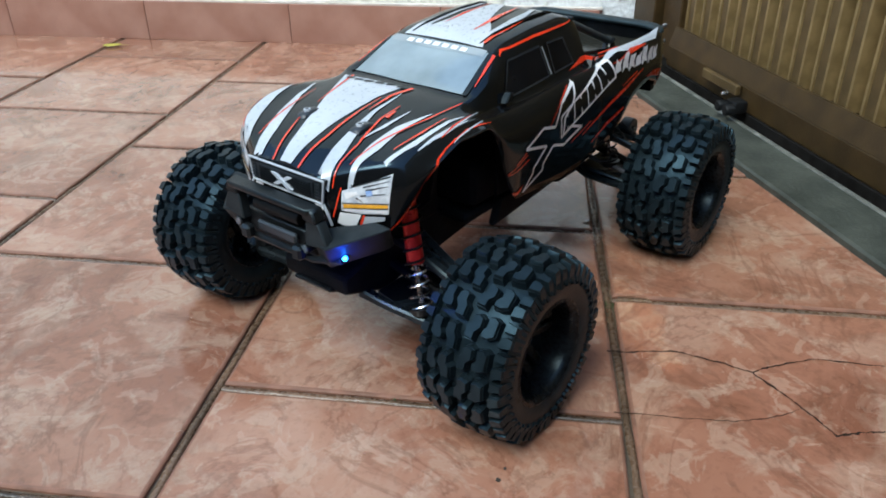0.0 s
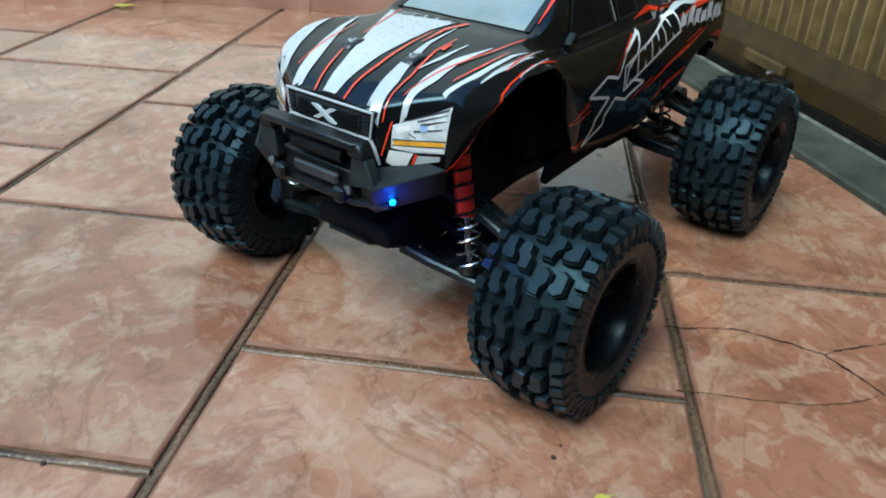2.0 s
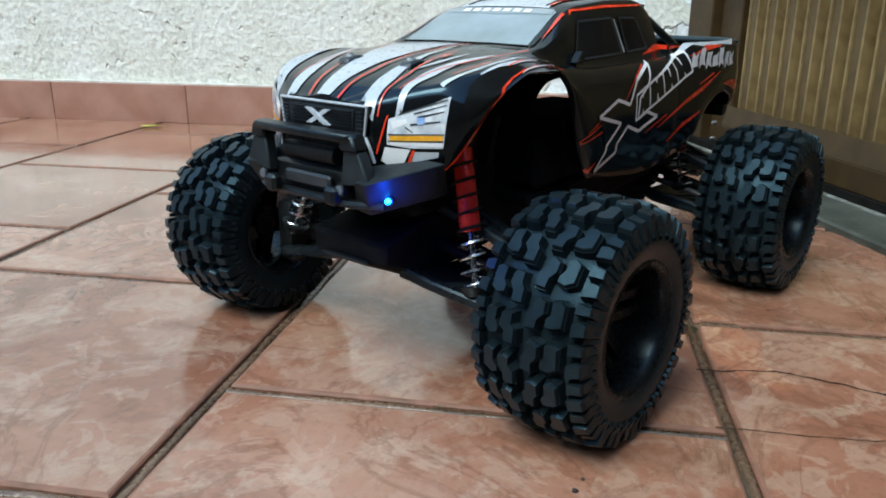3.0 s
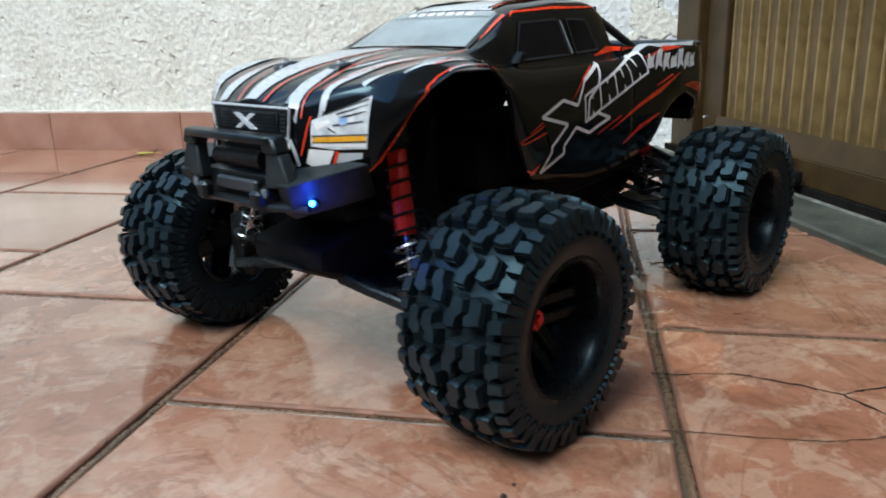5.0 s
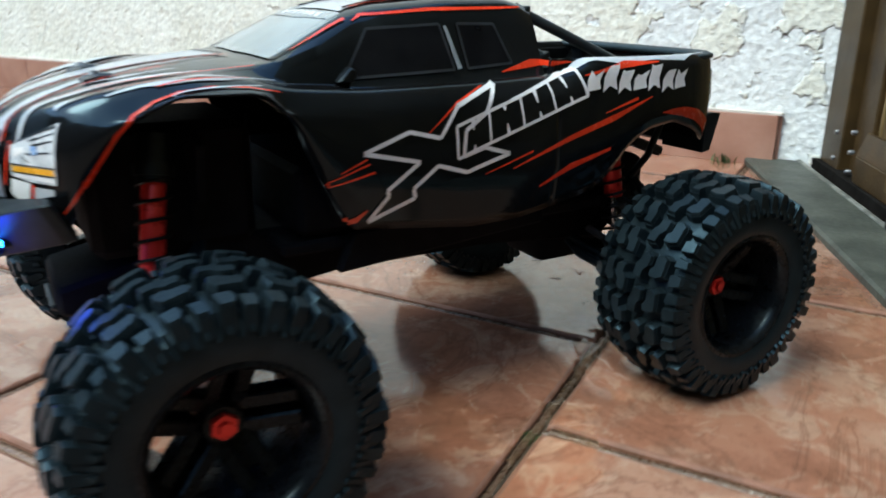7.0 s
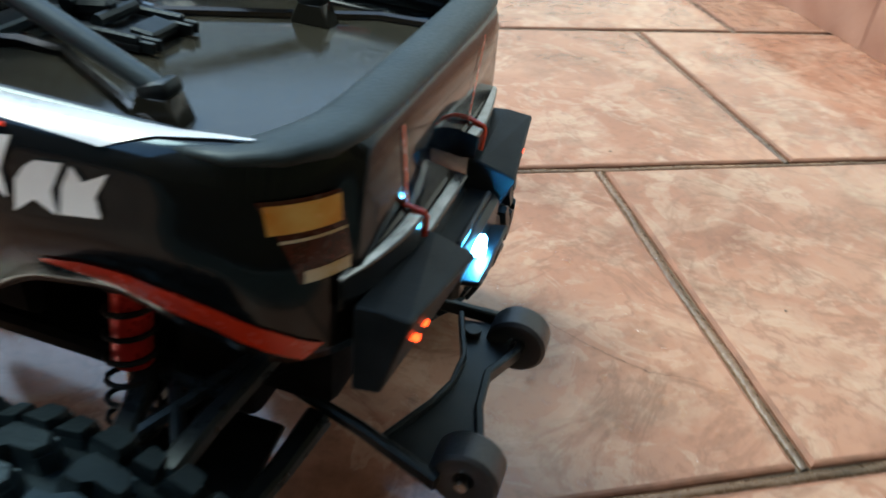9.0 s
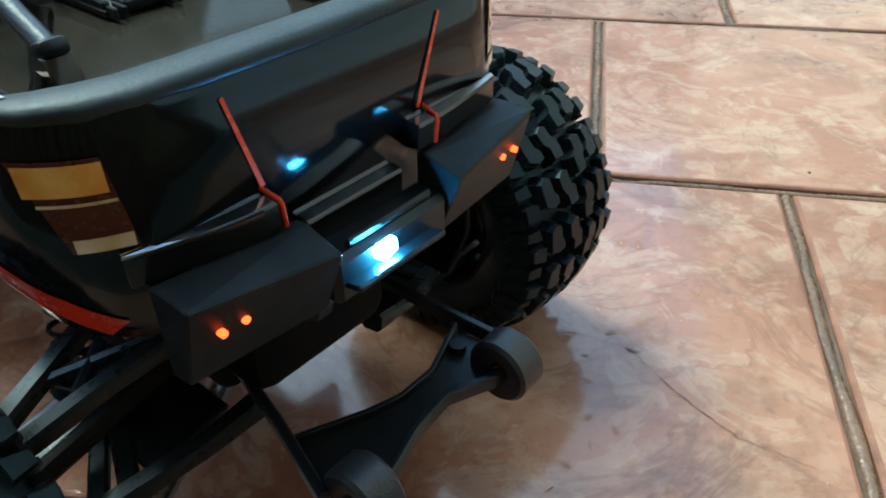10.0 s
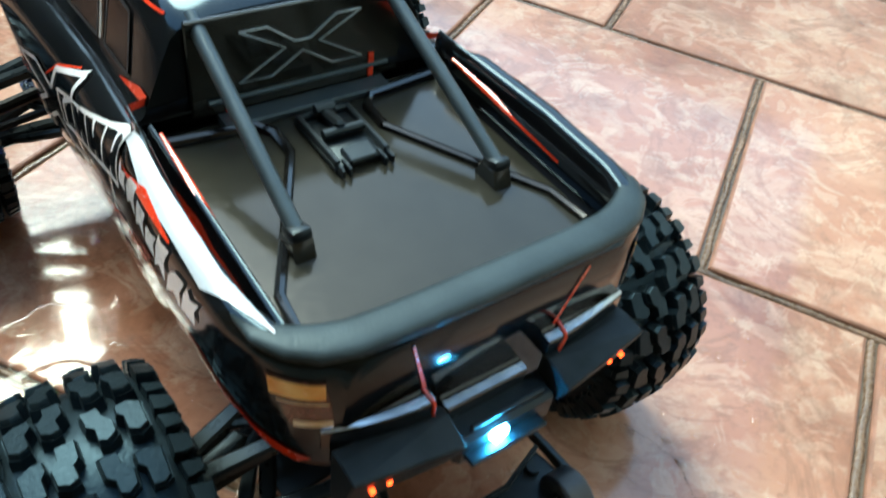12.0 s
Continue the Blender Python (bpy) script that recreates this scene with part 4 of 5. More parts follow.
for y in (-.0160, .0140):
    for k in (0, 1):
        part("latch_hinge", box((.012, .0022, .006), (-.1730, y + .005 * k - .0025, .2945), bevel=.0006), PLASTIC, latch)
part("bed_step", flat_bar([(-.1000, .0600, .2935), (-.1000, -.0600, .2935)], .016, .006), BARPL, bed, "satin grey step at the foot of the cab")
part("panel_edge", tube([(-.0935, .0650, .3060), (-.0935, -.0650, .3060)], .0016, 6), BARPL, cab_back)

# ---- wheels ----
def make_tyre_mesh():
    bm = bmesh.new()
    prof = [(.054, -.044), (.060, -.048), (.072, -.0505), (.084, -.048), (.0885, -.040), (.0920, -.026), (.0932, 0), (.0920, .026), (.0885, .040), (.084, .048), (.072, .0505), (.060, .048), (.054, .044), (.053, .036), (.053, -.036), (.054, -.044)]
    add_lathe(bm, prof, 72)
    return mesh_of(bm, RUBBER, True, "tyre")


def make_tread_mesh():
    """The tread blocks and shoulder bars of one tyre."""
    bm = bmesh.new()

    r = random.Random(5)

    def lug(outline, a0, base, top, slope=.93):
        """A tread block: an outline in (angle * radius, y)."""
        a0, top = a0 + r.uniform(-.010, .010), top + r.uniform(-.0012, .0008)
        outline = [(s + r.uniform(-.0008, .0008), y + r.uniform(-.0006, .0006)) for s, y in outline]
        cy = sum(y for _, y in outline) / len(outline)
        cx = sum(s for s, _ in outline) / len(outline)
        rings = []
        for rad, k in ((base, .95), (top - .0034, slope - .06), (top - .0038, slope - .13), (top - .0010, slope - .16), (top, slope - .21)):
            row = []
            for s, y in outline:
                ss, yy = cx + (s - cx) * k, cy + (y - cy) * k
                rr = rad - 0.0042 * (abs(yy) / .045) ** 3 * (1 if rad > .09 else 0)
                a = a0 + ss / .1
                row.append(bm.verts.new((rr * math.cos(a), yy, rr * math.sin(a))))
            rings.append(row)
        bm.faces.new(rings[-1])
        n = len(outline)
        for lo, hi in zip(rings, rings[1:]):
            for i in range(n):
                bm.faces.new((lo[i], lo[(i + 1) % n], hi[(i + 1) % n], hi[i]))

    N = 20
    for i in range(N):
        a = 2 * math.pi * i / N
        for sg in (-1, 1):
            aa = a + (math.pi / N if sg > 0 else 0)
            lug([(-.0150, sg * .0015), (-.0010, sg * .0015), (.0040, sg * .0065), (.0135, sg * .0065), (.0155, sg * .0125), (.0120, sg * .0190), (.0010, sg * .0195), (-.0055, sg * .0140), (-.0150, sg * .0135)], aa, .090, .1042)
            lug([(-.0140, sg * .0185), (-.0070, sg * .0180), (-.0015, sg * .0225), (.0105, sg * .0220), (.0130, sg * .0290), (.0090, sg * .0350), (-.0110, sg * .0355), (-.0150, sg * .0270)], aa + .045, .087, .1036)
            lug([(-.0140, sg * .0375), (.0000, sg * .0370), (.0020, sg * .0440), (.0005, sg * .0510), (-.0110, sg * .0515)], aa + .02, .079, .1022)
            lug([(.0035, sg * .0370), (.0155, sg * .0380), (.0145, sg * .0510), (.0050, sg * .0515)], aa + .02, .079, .1006)
        for k in range(4):
            for sg in (-1, 1):
                b = a + (k + .5) * math.pi / (2 * N)
                c = [(.0745 + .003 * (k % 2), .0495), (.0885, .0445), (.0915, .0475), (.0760 + .003 * (k % 2), .0528)]
                q = [[bm.verts.new((rad * math.cos(b + w), sg * y, rad * math.sin(b + w))) for rad, y in c] for w in (-.022, .022)]
                for j in range(4):
                    bm.faces.new((q[0][j], q[0][(j + 1) % 4], q[1][(j + 1) % 4], q[1][j]))
                bm.faces.new(q[0][::-1])
                bm.faces.new(q[1])
    return mesh_of(bm, RUBBER, True, "tread")


def make_rim_mesh():
    bm = bmesh.new()
    add_lathe(bm, [(.0575, .0440), (.0590, .0470), (.0560, .0480), (.0530, .0460), (.0500, .0400), (.0490, .0), (.0500, -.040), (.0540, -.0460), (.0575, -.044), (.0575, .0440)], 48)
    add_lathe(bm, [(.0, .0105), (.0120, .0100), (.0150, .0070), (.0150, -.012), (.0, -.012)], 24)
    return mesh_of(bm, RIMBLK, True, "wheel")


def make_spoke_mesh():
    bm = bmesh.new()
    for off in (-.0085, .0085):
        add_box(bm, (.041, .016, .0105), (.0315, .006, off), (0, 0, 22), .0015)
    add_box(bm, (.030, .005, .016), (.030, -.004, 0), (0, 0, 22), .001)
    return mesh_of(bm, RIMBLK, True, "spoke")


def make_nut_mesh():
    bm = bmesh.new()
    add_lathe(bm, [(0, .018), (.0045, .018), (.0050, .016), (.0050, .015), (.0088, .015), (.0094, .013), (.0094, .009), (.0080, .006)], 6)
    return mesh_of(bm, REDALU, False, "hub_nut")


TYRE, TREAD, RIM, SPOKE, NUT = make_tyre_mesh(), make_tread_mesh(), make_rim_mesh(), make_spoke_mesh(), make_nut_mesh()
AXLE_Z = 0.1045
for ax, ax_right, ys in ((.258, .258, (.2205, -.243)), (-.228, -.211, (.199, -.207))):
    for sg in (1, -1):
        w = part("wheel", RIM, None, truck, "black five-spoke wheel")
        w.matrix_basis = pose(ax if sg > 0 else ax_right, ys[0] if sg > 0 else ys[1], AXLE_Z, 0, 40 * ax + 15 * sg, 0 if sg > 0 else (184 if ax > 0 else 180))
        w.scale = (1.035, 1.03, 1.035)
        for i in range(5):
            part("spoke", SPOKE, None, w).matrix_basis = pose(0, 0, 0, 0, math.degrees(2 * math.pi * i / 5 + .3), 0)
        part("tyre", TYRE, None, w, "chunky black block-tread rubber tyre")
        tagged(part("tread", TREAD, None, w), "chunky black rubber tread blocks", kind="stuff")
        part("hub_nut", NUT, None, w, "red anodised hub nut")

# ---- chassis and suspension ----
chassis = part("chassis", bevelled(prism([(-.262, .150), (-.222, .110), (-.060, .127), (.100, .127), (.270, .104), (.335, .128), (.335, .150), (.22, .175), (-.22, .180), (-.262, .172)], .100, "xz", 0), .004), INNER, truck, "matt black nylon chassis tub")
part("skid_plate", box((.06, .060, .005), (.312, 0, .118), (0, -24, 0), bevel=.002), PLASTIC, chassis)
part("rear_skid_plate", box((.040, .060, .005), (-.226, 0, .121), (0, 34, 0), bevel=.002), PLASTIC, chassis)
part("gear_case", box((.085, .06, .085), (.245, 0, .168), bevel=.012, segs=2), INNER, chassis)
part("gear_case", box((.085, .095, .075), (-.243, 0, .163), bevel=.012, segs=2), INNER, chassis)
for sg in (-1, 1):
    # right guard lowered and hidden panels added to block sky reflected under the truck
    low = 0 if sg > 0 else -.040
    if sg < 0:
        part("inner_fender", bevelled(prism([(-.300, .160), (-.285, .122), (-.100, .118), (-.100, .205), (-.300, .225)], .005, "xz", -.1000), .001), INNER, chassis)
        part("fender_blocker", bevelled(prism([(-.098, .128), (-.150, .136), (-.158, .225), (-.098, .225)], .005, "yz", -.0950), .001), INNER, chassis)
    part("side_guard", bevelled(prism([(-.10, .158 + low), (.12, .142 + low * .7), (.105, .178), (-.10, .186)], .012, "xz", sg * .095), .003), INNER, chassis)
    part("inner_side", box((.24, .004, .060), (.01, sg * .108, .222)), INNER, chassis, smooth=False)
part("under_tray", box((.36, .180, .012), (-.015, 0, .166), bevel=.003), INNER, chassis)
for sg in (-1, 1):
    part("body_post", tube([(-.285, sg * .075, .262), (-.262, sg * .072, .205), (-.250, sg * .060, .180)], .0042, 10), PLASTIC, chassis)
part("diff_housing", box((.085, .075, .052), (-.190, 0, .112), bevel=.010, segs=2), INNER, chassis)
part("inner_fender", box((.13, .12, .105), (.240, 0, .2225), bevel=.008), INNER, chassis)
part("radio_box", box((.30, .18, .06), (0, 0, .205), bevel=.006), INNER, chassis)


def spring_pts(p, q, r, turns, f0, f1):
    p, q = Vector(p), Vector(q)
    d = (q - p).normalized()
    u = d.orthogonal().normalized()
    v = d.cross(u)
    n = turns * 14
    return [p.lerp(q, f0 + (f1 - f0) * i / n) + (u * math.cos(2 * math.pi * i / 14) + v * math.sin(2 * math.pi * i / 14)) * r for i in range(n + 1)]


for fx, ends in ((.255, 1), (-.228, -1)):
    part("shock_tower", bevelled(prism([(-.085, .215), (-.095, .262), (-.06, .272), (.06, .272), (.095, .262), (.085, .215), (.03, .16), (-.03, .16)], .008, "yz", fx - ends * .030), .001), INNER, chassis)
    for sg in (-1, 1):
        # lower arm: an open fork with a cross web
        arm = part("lower_arm", flat_bar([(fx + .046, sg * .042, .116), (fx + .040, sg * .075, .107), (fx + .028, sg * .115, .097), (fx + .012, sg * .176, .082)], [.014, .012, .013, .018], [.012, .010, .011, .013]), ARMPL, truck, "black lower suspension arm")
        part("arm_rail", flat_bar([(fx - .046, sg * .042, .116), (fx - .040, sg * .075, .107), (fx - .028, sg * .115, .097), (fx - .012, sg * .176, .082)], [.014, .012, .013, .018], [.012, .010, .011, .013]), ARMPL, arm)
        part("arm_web", flat_bar([(fx + .036, sg * .082, .105), (fx - .030, sg * .112, .098)], .011, .008), ARMPL, arm)
        part("arm_brace", tube([(fx - ends * .050, sg * .046, .113), (fx - ends * .054, sg * .072, .105), (fx - ends * .046, sg * .105, .098), (fx - ends * .030, sg * .140, .090), (fx - ends * .014, sg * .170, .084)], [.004, .005, .005, .005, .004], 8), ARMPL, arm)
        part("arm_web", flat_bar([(fx - ends * .042, sg * .085, .104), (fx + ends * .020, sg * .125, .095)], .010, .008), ARMPL, arm)
        part("arm_plate", box((.060, .05, .004), (fx, sg * .075, .104), (-sg * 14, 0, 0), bevel=.001), PLASTIC, arm)
        fore = .034 if ends < 0 else .004      # the front shocks stand ahead of the upper arms
        up = part("upper_arm", flat_bar([(fx + fore, sg * .045, .176), (fx + fore * .6 - .002, sg * .100, .160), (fx + .004, sg * .165, .138)], [.010, .011, .014], .010), ARMPL, truck, "black upper suspension arm")
        part("arm_rail", flat_bar([(fx - .034, sg * .045, .176), (fx - .020, sg * .100, .160), (fx - .006, sg * .165, .138)], [.010, .011, .014], .010), ARMPL, up)
        part("arm_web", tube([(fx + fore * .6, sg * .085, .163), (fx - .020, sg * .085, .163)], .004, 8), ARMPL, up)
        part("arm_web", tube([(fx + fore * .76, sg * .060, .171), (fx - .016, sg * .120, .152)], .004, 8), ARMPL, up)
        part("arm_web", tube([(fx - .026, sg * .060, .171), (fx + fore * .4, sg * .120, .152)], .004, 8), ARMPL, up)
        part("drive_shaft", tube([(fx, sg * .03, .140), (fx, sg * .19, .1005)], .0065, 10), IRON, truck, "dark steel drive shaft")
        hub = part("hub_carrier", box((.034, .026, .072), (fx, sg * .178, .106), bevel=.007, segs=2), PLASTIC, truck, "black wheel hub carrier")
        part("kingpin", tube([(fx, sg * .178, .066), (fx, sg * .178, .146)], .008, 10), PLASTIC, hub)
        part("link", tube([(fx - ends * .034, sg * .06, .128), (fx - ends * .030, sg * .176, .106)], .004, 8), IRON if ends > 0 else SPRING, truck, "thin steel toe link")
        if ends < 0:
            top, foot = Vector((fx + .028, sg * .072, .262)), Vector((fx + .028, sg * .100, .110))
        elif sg > 0:
            top, foot = Vector((fx - .001, .070, .262)), Vector((fx + .027, .118, .094))
        else:
            top, foot = Vector((fx - .005, -.100, .262)), Vector((fx + .020, -.160, .105))
        d = foot - top
        shock = part("shock_absorber", tube([top, top + d * .08, top + d * .09, top + d * .60, top + d * .61], [.008, .008, .0092, .0100, .0090], 16), REDALU, truck, "red anodised shock with a black coil spring")
        part("shock_rod", tube([top + d * .5, top + d * .98], .0032, 8), STEEL, shock)
        part("spring", tube(spring_pts(top, foot, .0122, 6, .13, .63), .0015, 6, True), IRON, shock, "dark coil spring")
        part("lower_spring", tube(spring_pts(top, foot, .0122, 4, .63, .92), .0015, 6, True), STEEL if ends > 0 else IRON, shock, "dull steel coil spring")
        part("spring_cup", tube([top + d * .90, top + d * .95], [.016, .011], 14), PLASTIC, shock)
        part("spring_collar", tube([top + d * .09, top + d * .14], .0150, 14), PLASTIC, shock)
        part("shock_cap", tube([top - d * .04, top + d * (.17 if ends > 0 else .09)], .0125, 14), PLASTIC, shock)

# ---- front bumper ----
bumper = part("front_bumper", bevelled(prism([(-.054, .196), (-.064, .212), (-.056, .224), (.056, .224), (.064, .212), (.054, .196)], .022, "yz", .362), .002), PLASTIC, truck, "matt black winch bumper with corner wings")
part("top_bar", bevelled(prism([(.380, -.066), (.390, -.060), (.390, .060), (.380, .066), (.372, .066), (.372, -.066)], .007, "xy", .2560), .0015), PLASTIC, bumper)
part("fairlead", box((.006, .060, .012), (.378, 0, .213), bevel=.002), GREYPL, bumper)
part("winch_drum", tube([(.372, -.034, .236), (.372, .034, .236)], .008, 12), IRON, bumper, "small dark winch drum")
for sg in (-1, 1):
    part("hoop_plate", bevelled(prism([(sg * .048, .2140), (sg * .052, .2465), (sg * .070, .2450), (sg * .081, .2190)], .012, "yz", .378), .0015), WINGBLK, bumper)
    bm = bmesh.new()
    part("hoop_block", bevelled(prism([(sg * .050, .2450), (sg * .050, .2580), (sg * .066, .2585), (sg * .070, .2450)], .016, "yz", .379), .002), PLASTIC, bumper)
    outl = [(.384, .062), (.387, .080), (.342, .118), (.333, .121), (.332, .100), (.362, .062)]
    zs_hi = [.222, .2207, .235, .236, .236, .231]
    zs_lo = [.190, .189, .203, .206, .206, .190]
    lo = [bm.verts.new((a - .016, sg * (b - .010), z)) for (a, b), z in zip(outl, zs_lo)]
    hi = [bm.verts.new((a, sg * b, z)) for (a, b), z in zip(outl, zs_hi)]
    bm.faces.new(lo)
    bm.faces.new(hi)
    for i in range(6):
        bm.faces.new((lo[i], lo[(i + 1) % 6], hi[(i + 1) % 6], hi[i]))
    part("bumper_wing", bevelled(bm, .0015), WINGBLK, bumper, "angular bumper corner wing")
    part("hook", box((.012, .014, .016), (.386, sg * .040, .205), bevel=.003), PLASTIC, bumper)
    bl = part("blue_lamp", tube([(.3585, sg * .0825, .2045), (.3672, sg * .0868, .2040)], .0024, 12), LED_BLUE, bumper, "lit blue light-emitting diode")
    part("lamp_socket", tube([(.3500, sg * .0780, .2040), (.3655, sg * .0858, .2040)], .0042, 12), PLASTIC, bl)
    wl = part("white_lamp", tube([(.384, sg * .052 - .004, .2110), (.3860, sg * .052 - .004, .2110)], .0042, 14), LENS, bumper, "unlit clear light-emitting diode")
    part("lamp_socket", tube([(.366, sg * .052 - .004, .2110), (.3850, sg * .052 - .004, .2110)], .0060, 14), PLASTIC, wl)
part("lower_bar", tube([(.366, -.082, .199), (.380, -.055, .199), (.380, .055, .199), (.366, .082, .199)], .0040, 8), PLASTIC, bumper)
part("bumper_stay", box((.05, .06, .02), (.345, 0, .198), (0, -12, 0), bevel=.003), INNER, bumper)

# ---- rear bumper ----
rear = part("rear_bumper", box((.020, .070, .024), (-.330, 0, .222), bevel=.003), PLASTIC, truck, "matt black angular rear bumper")
for sg in (-1, 1):
    bm = bmesh.new()
    ends_ = []
    # outline of a wing at its inner end and at its outer end
    for y, prof in ((.0355, [(-.3200, .2475), (-.3262, .2482), (-.3458, .2424), (-.3462, .2408), (-.3330, .2080), (-.3200, .2060)]),
                    (.1000, [(-.3160, .2500), (-.3245, .2510), (-.3388, .2500), (-.3392, .2485), (-.3280, .2090), (-.3160, .2070)])):
        ends_.append([bm.verts.new((x, sg * y, z)) for x, z in prof])
    for a, b in zip(ends_, ends_[1:]):
        for i in range(6):
            bm.faces.new((a[i], a[(i + 1) % 6], b[(i + 1) % 6], b[i]))
    bm.faces.new(ends_[0][::-1])
    bm.faces.new(ends_[-1])
    part("bumper_wing", bevelled(bm, .0008), WINGBLK, rear, "black angular rear bumper wing", smooth=False)
    for y in (.078, .088):
        part("red_lamp", tube([(-.3330, sg * y, .2330), (-.3392, sg * y, .2330)], .0016, 10), LENSRED, rear, "lit red light-emitting diode")
    part("bumper_stay", box((.05, .014, .012), (-.300, sg * .03, .205), (0, -20, 0), bevel=.003), PLASTIC, rear)
part("lamp_tray", box((.015, .054, .003), (-.3415, .004, .2205), (0, 12, 0), bevel=.001), PLASTIC, rear)
rl = part("reversing_lamp", box((.007, .011, .007), (-.3408, 0.008, .2275), (0, 0, 14), bevel=.0012), LED_WHITE, rear, "lit white light-emitting diode")
# plate added to keep the diode's light and reflection off the tailgate
part("lamp_shield", box((.003, .052, .018), (-.3345, -.0015, .2290), (0, -4, 0), bevel=.001), PLASTIC, rl)

# ---- wheelie bar ----
wheelie = part("wheelie_bar", flat_bar([(-.252, .0385, .130), (-.300, .050, .127), (-.348, .0640, .122)], .0055, [.006, .008, .010]), PLASTIC, truck, "black wheelie bar with two small rollers")
part("bar_rail", flat_bar([(-.252, -.0600, .131), (-.300, -.0650, .127), (-.356, -.0715, .122)], .0055, [.006, .008, .010]), PLASTIC, wheelie)
part("bar_plate", bevelled(prism([(-.312, .0535), (-.3290, .0160), (-.3345, -.0020), (-.3345, -.0260), (-.3215, -.0620), (-.352, -.0680), (-.3628, -.0436), (-.3511, -.0182), (-.3537, .0081), (-.3612, .0327), (-.348, .0610)], .004, "xy", .120), .0008), PLASTIC, wheelie)
part("inner_flange", flat_bar([(-.312, .0535, .123), (-.3290, .0160, .123), (-.3345, -.0020, .123), (-.3345, -.0260, .123), (-.3215, -.0620, .124)], .003, .008), PLASTIC, wheelie)
part("outer_flange", flat_bar([(-.3640, .0500, .122), (-.3612, .0327, .122), (-.3537, .0081, .122), (-.3511, -.0182, .122), (-.3620, -.0436, .122), (-.3640, -.0600, .122)], .0045, .009), PLASTIC, wheelie)
part("plate_boss", tube([(-.333, -.050, .121), (-.333, -.050, .127)], .005, 12), PLASTIC, wheelie)
for sg in (-1, 1):
    bm = bmesh.new()
    add_lathe(bm, [(.006, -.003), (.006, .008), (.013, .010), (.0165, .010), (.0185, .008), (.0185, -.008), (.0165, -.010), (.0135, -.010), (.012, -.004), (.006, -.003)], 28, (-.360, .0500 if sg > 0 else -.0585, .122))
    part("roller", bm, GREYPL, wheelie, "small grey plastic roller")
    part("axle", tube([(-.360, .036 if sg > 0 else -.073, .122), (-.360, .063 if sg > 0 else -.045, .122)], .0035, 8), STEEL, wheelie)

# the light that the blue diode gives
lp = new("blue_glow", bpy.data.lights.new("blue_glow", "POINT"))
lp.data.energy, lp.data.color, lp.data.shadow_soft_size = .030, (.02, .07, 1), .004
lp.location = TRUCK @ Vector((.3765, .0925, .2035))

CRACKS = [
    ([(0.274, 0.268), (0.274, 0.285), (0.265, 0.356), (0.282, 0.408), (0.297, 0.44), (0.343, 0.474), (0.374, 0.494), (0.401, 0.509), (0.392, 0.533), (0.386, 0.563)], 0.0024),
    ([(0.297, 0.44), (0.28, 0.469), (0.259, 0.524), (0.264, 0.604)], 0.0019),
    ([(0.391, 0.27), (0.391, 0.341), (0.39, 0.402), (0.377, 0.448), (0.36, 0.479)], 0.0013),
    ([(-0.300, 0.052), (-0.323, 0.055), (-0.354, 0.065), (-0.390, 0.110), (-0.426, 0.143), (-0.474, 0.163)], 0.0004),
]

# ---- marks on the floor ----
def crack(pts, w):
    bm = bmesh.new()
    rnd = random.Random(7)
    fine = []
    for a, b in zip(pts, pts[1:]):
        for k in range(9):
            f = k / 9
            fine.append((a[0] + (b[0] - a[0]) * f + rnd.uniform(-1, 1) * .0012, a[1] + (b[1] - a[1]) * f + rnd.uniform(-1, 1) * .0012))
    fine.append(pts[-1])
    L, R_ = [], []
    for i, p in enumerate(fine):
        q0, q1 = fine[max(i - 1, 0)], fine[min(i + 1, len(fine) - 1)]
        d = Vector((q1[0] - q0[0], q1[1] - q0[1])).normalized()
        s = Vector((-d.y, d.x)) * w * rnd.choice((.45, .7, 1, 1, 1.6)) / 2
        L.append(bm.verts.new((p[0] + s.x, p[1] + s.y, .0006)))
        R_.append(bm.verts.new((p[0] - s.x, p[1] - s.y, .0006)))
    for i in range(len(fine) - 1):
        bm.faces.new((L[i], L[i + 1], R_[i + 1], R_[i]))
    return tagged(part("crack", bm, CRACK), "thin dark crack across a patio tile", "crack", kind="structure")


for pts, w in CRACKS:
    crack(pts, w)

# ---- leaves, moss and drops ----
def fallen_leaf(x, y, turn, size, colour=LEAFY):
    bm = bmesh.new()
    n = 9
    rows = []
    for i in range(n):
        u = i / (n - 1)
        w = .36 * math.sin(math.pi * min(1, u * 1.02)) ** .8 * (1 - .35 * u)
        rows.append([bm.verts.new((size * (u - .5), size * w * k, size * (.05 * abs(k) + .10 * (u - .4) ** 2) + .002)) for k in (-1, -.5, 0, .5, 1)])
    for p, q in zip(rows, rows[1:]):
        for k in range(4):
            bm.faces.new((p[k], p[k + 1], q[k + 1], q[k]))
    lf = tagged(part("fallen_leaf", bm, colour, None, "", "all"), "small dry yellow leaf fallen on the tiles", "leaf", "fallen leaves")
    lf.matrix_world = pose(x, y, 0, 0, 0, turn)
    md = lf.modifiers.new("thickness", "SOLIDIFY")
    md.thickness = .0004
    part("stalk", tube([(size * .5, 0, .0045), (size * .66, size * .03, .004), (size * .78, size * .10, .0025)], .0006, 5), colour, lf)


fallen_leaf(-1.085, -1.13, 100, .058)
fallen_leaf(.554, .189, 110, .016)


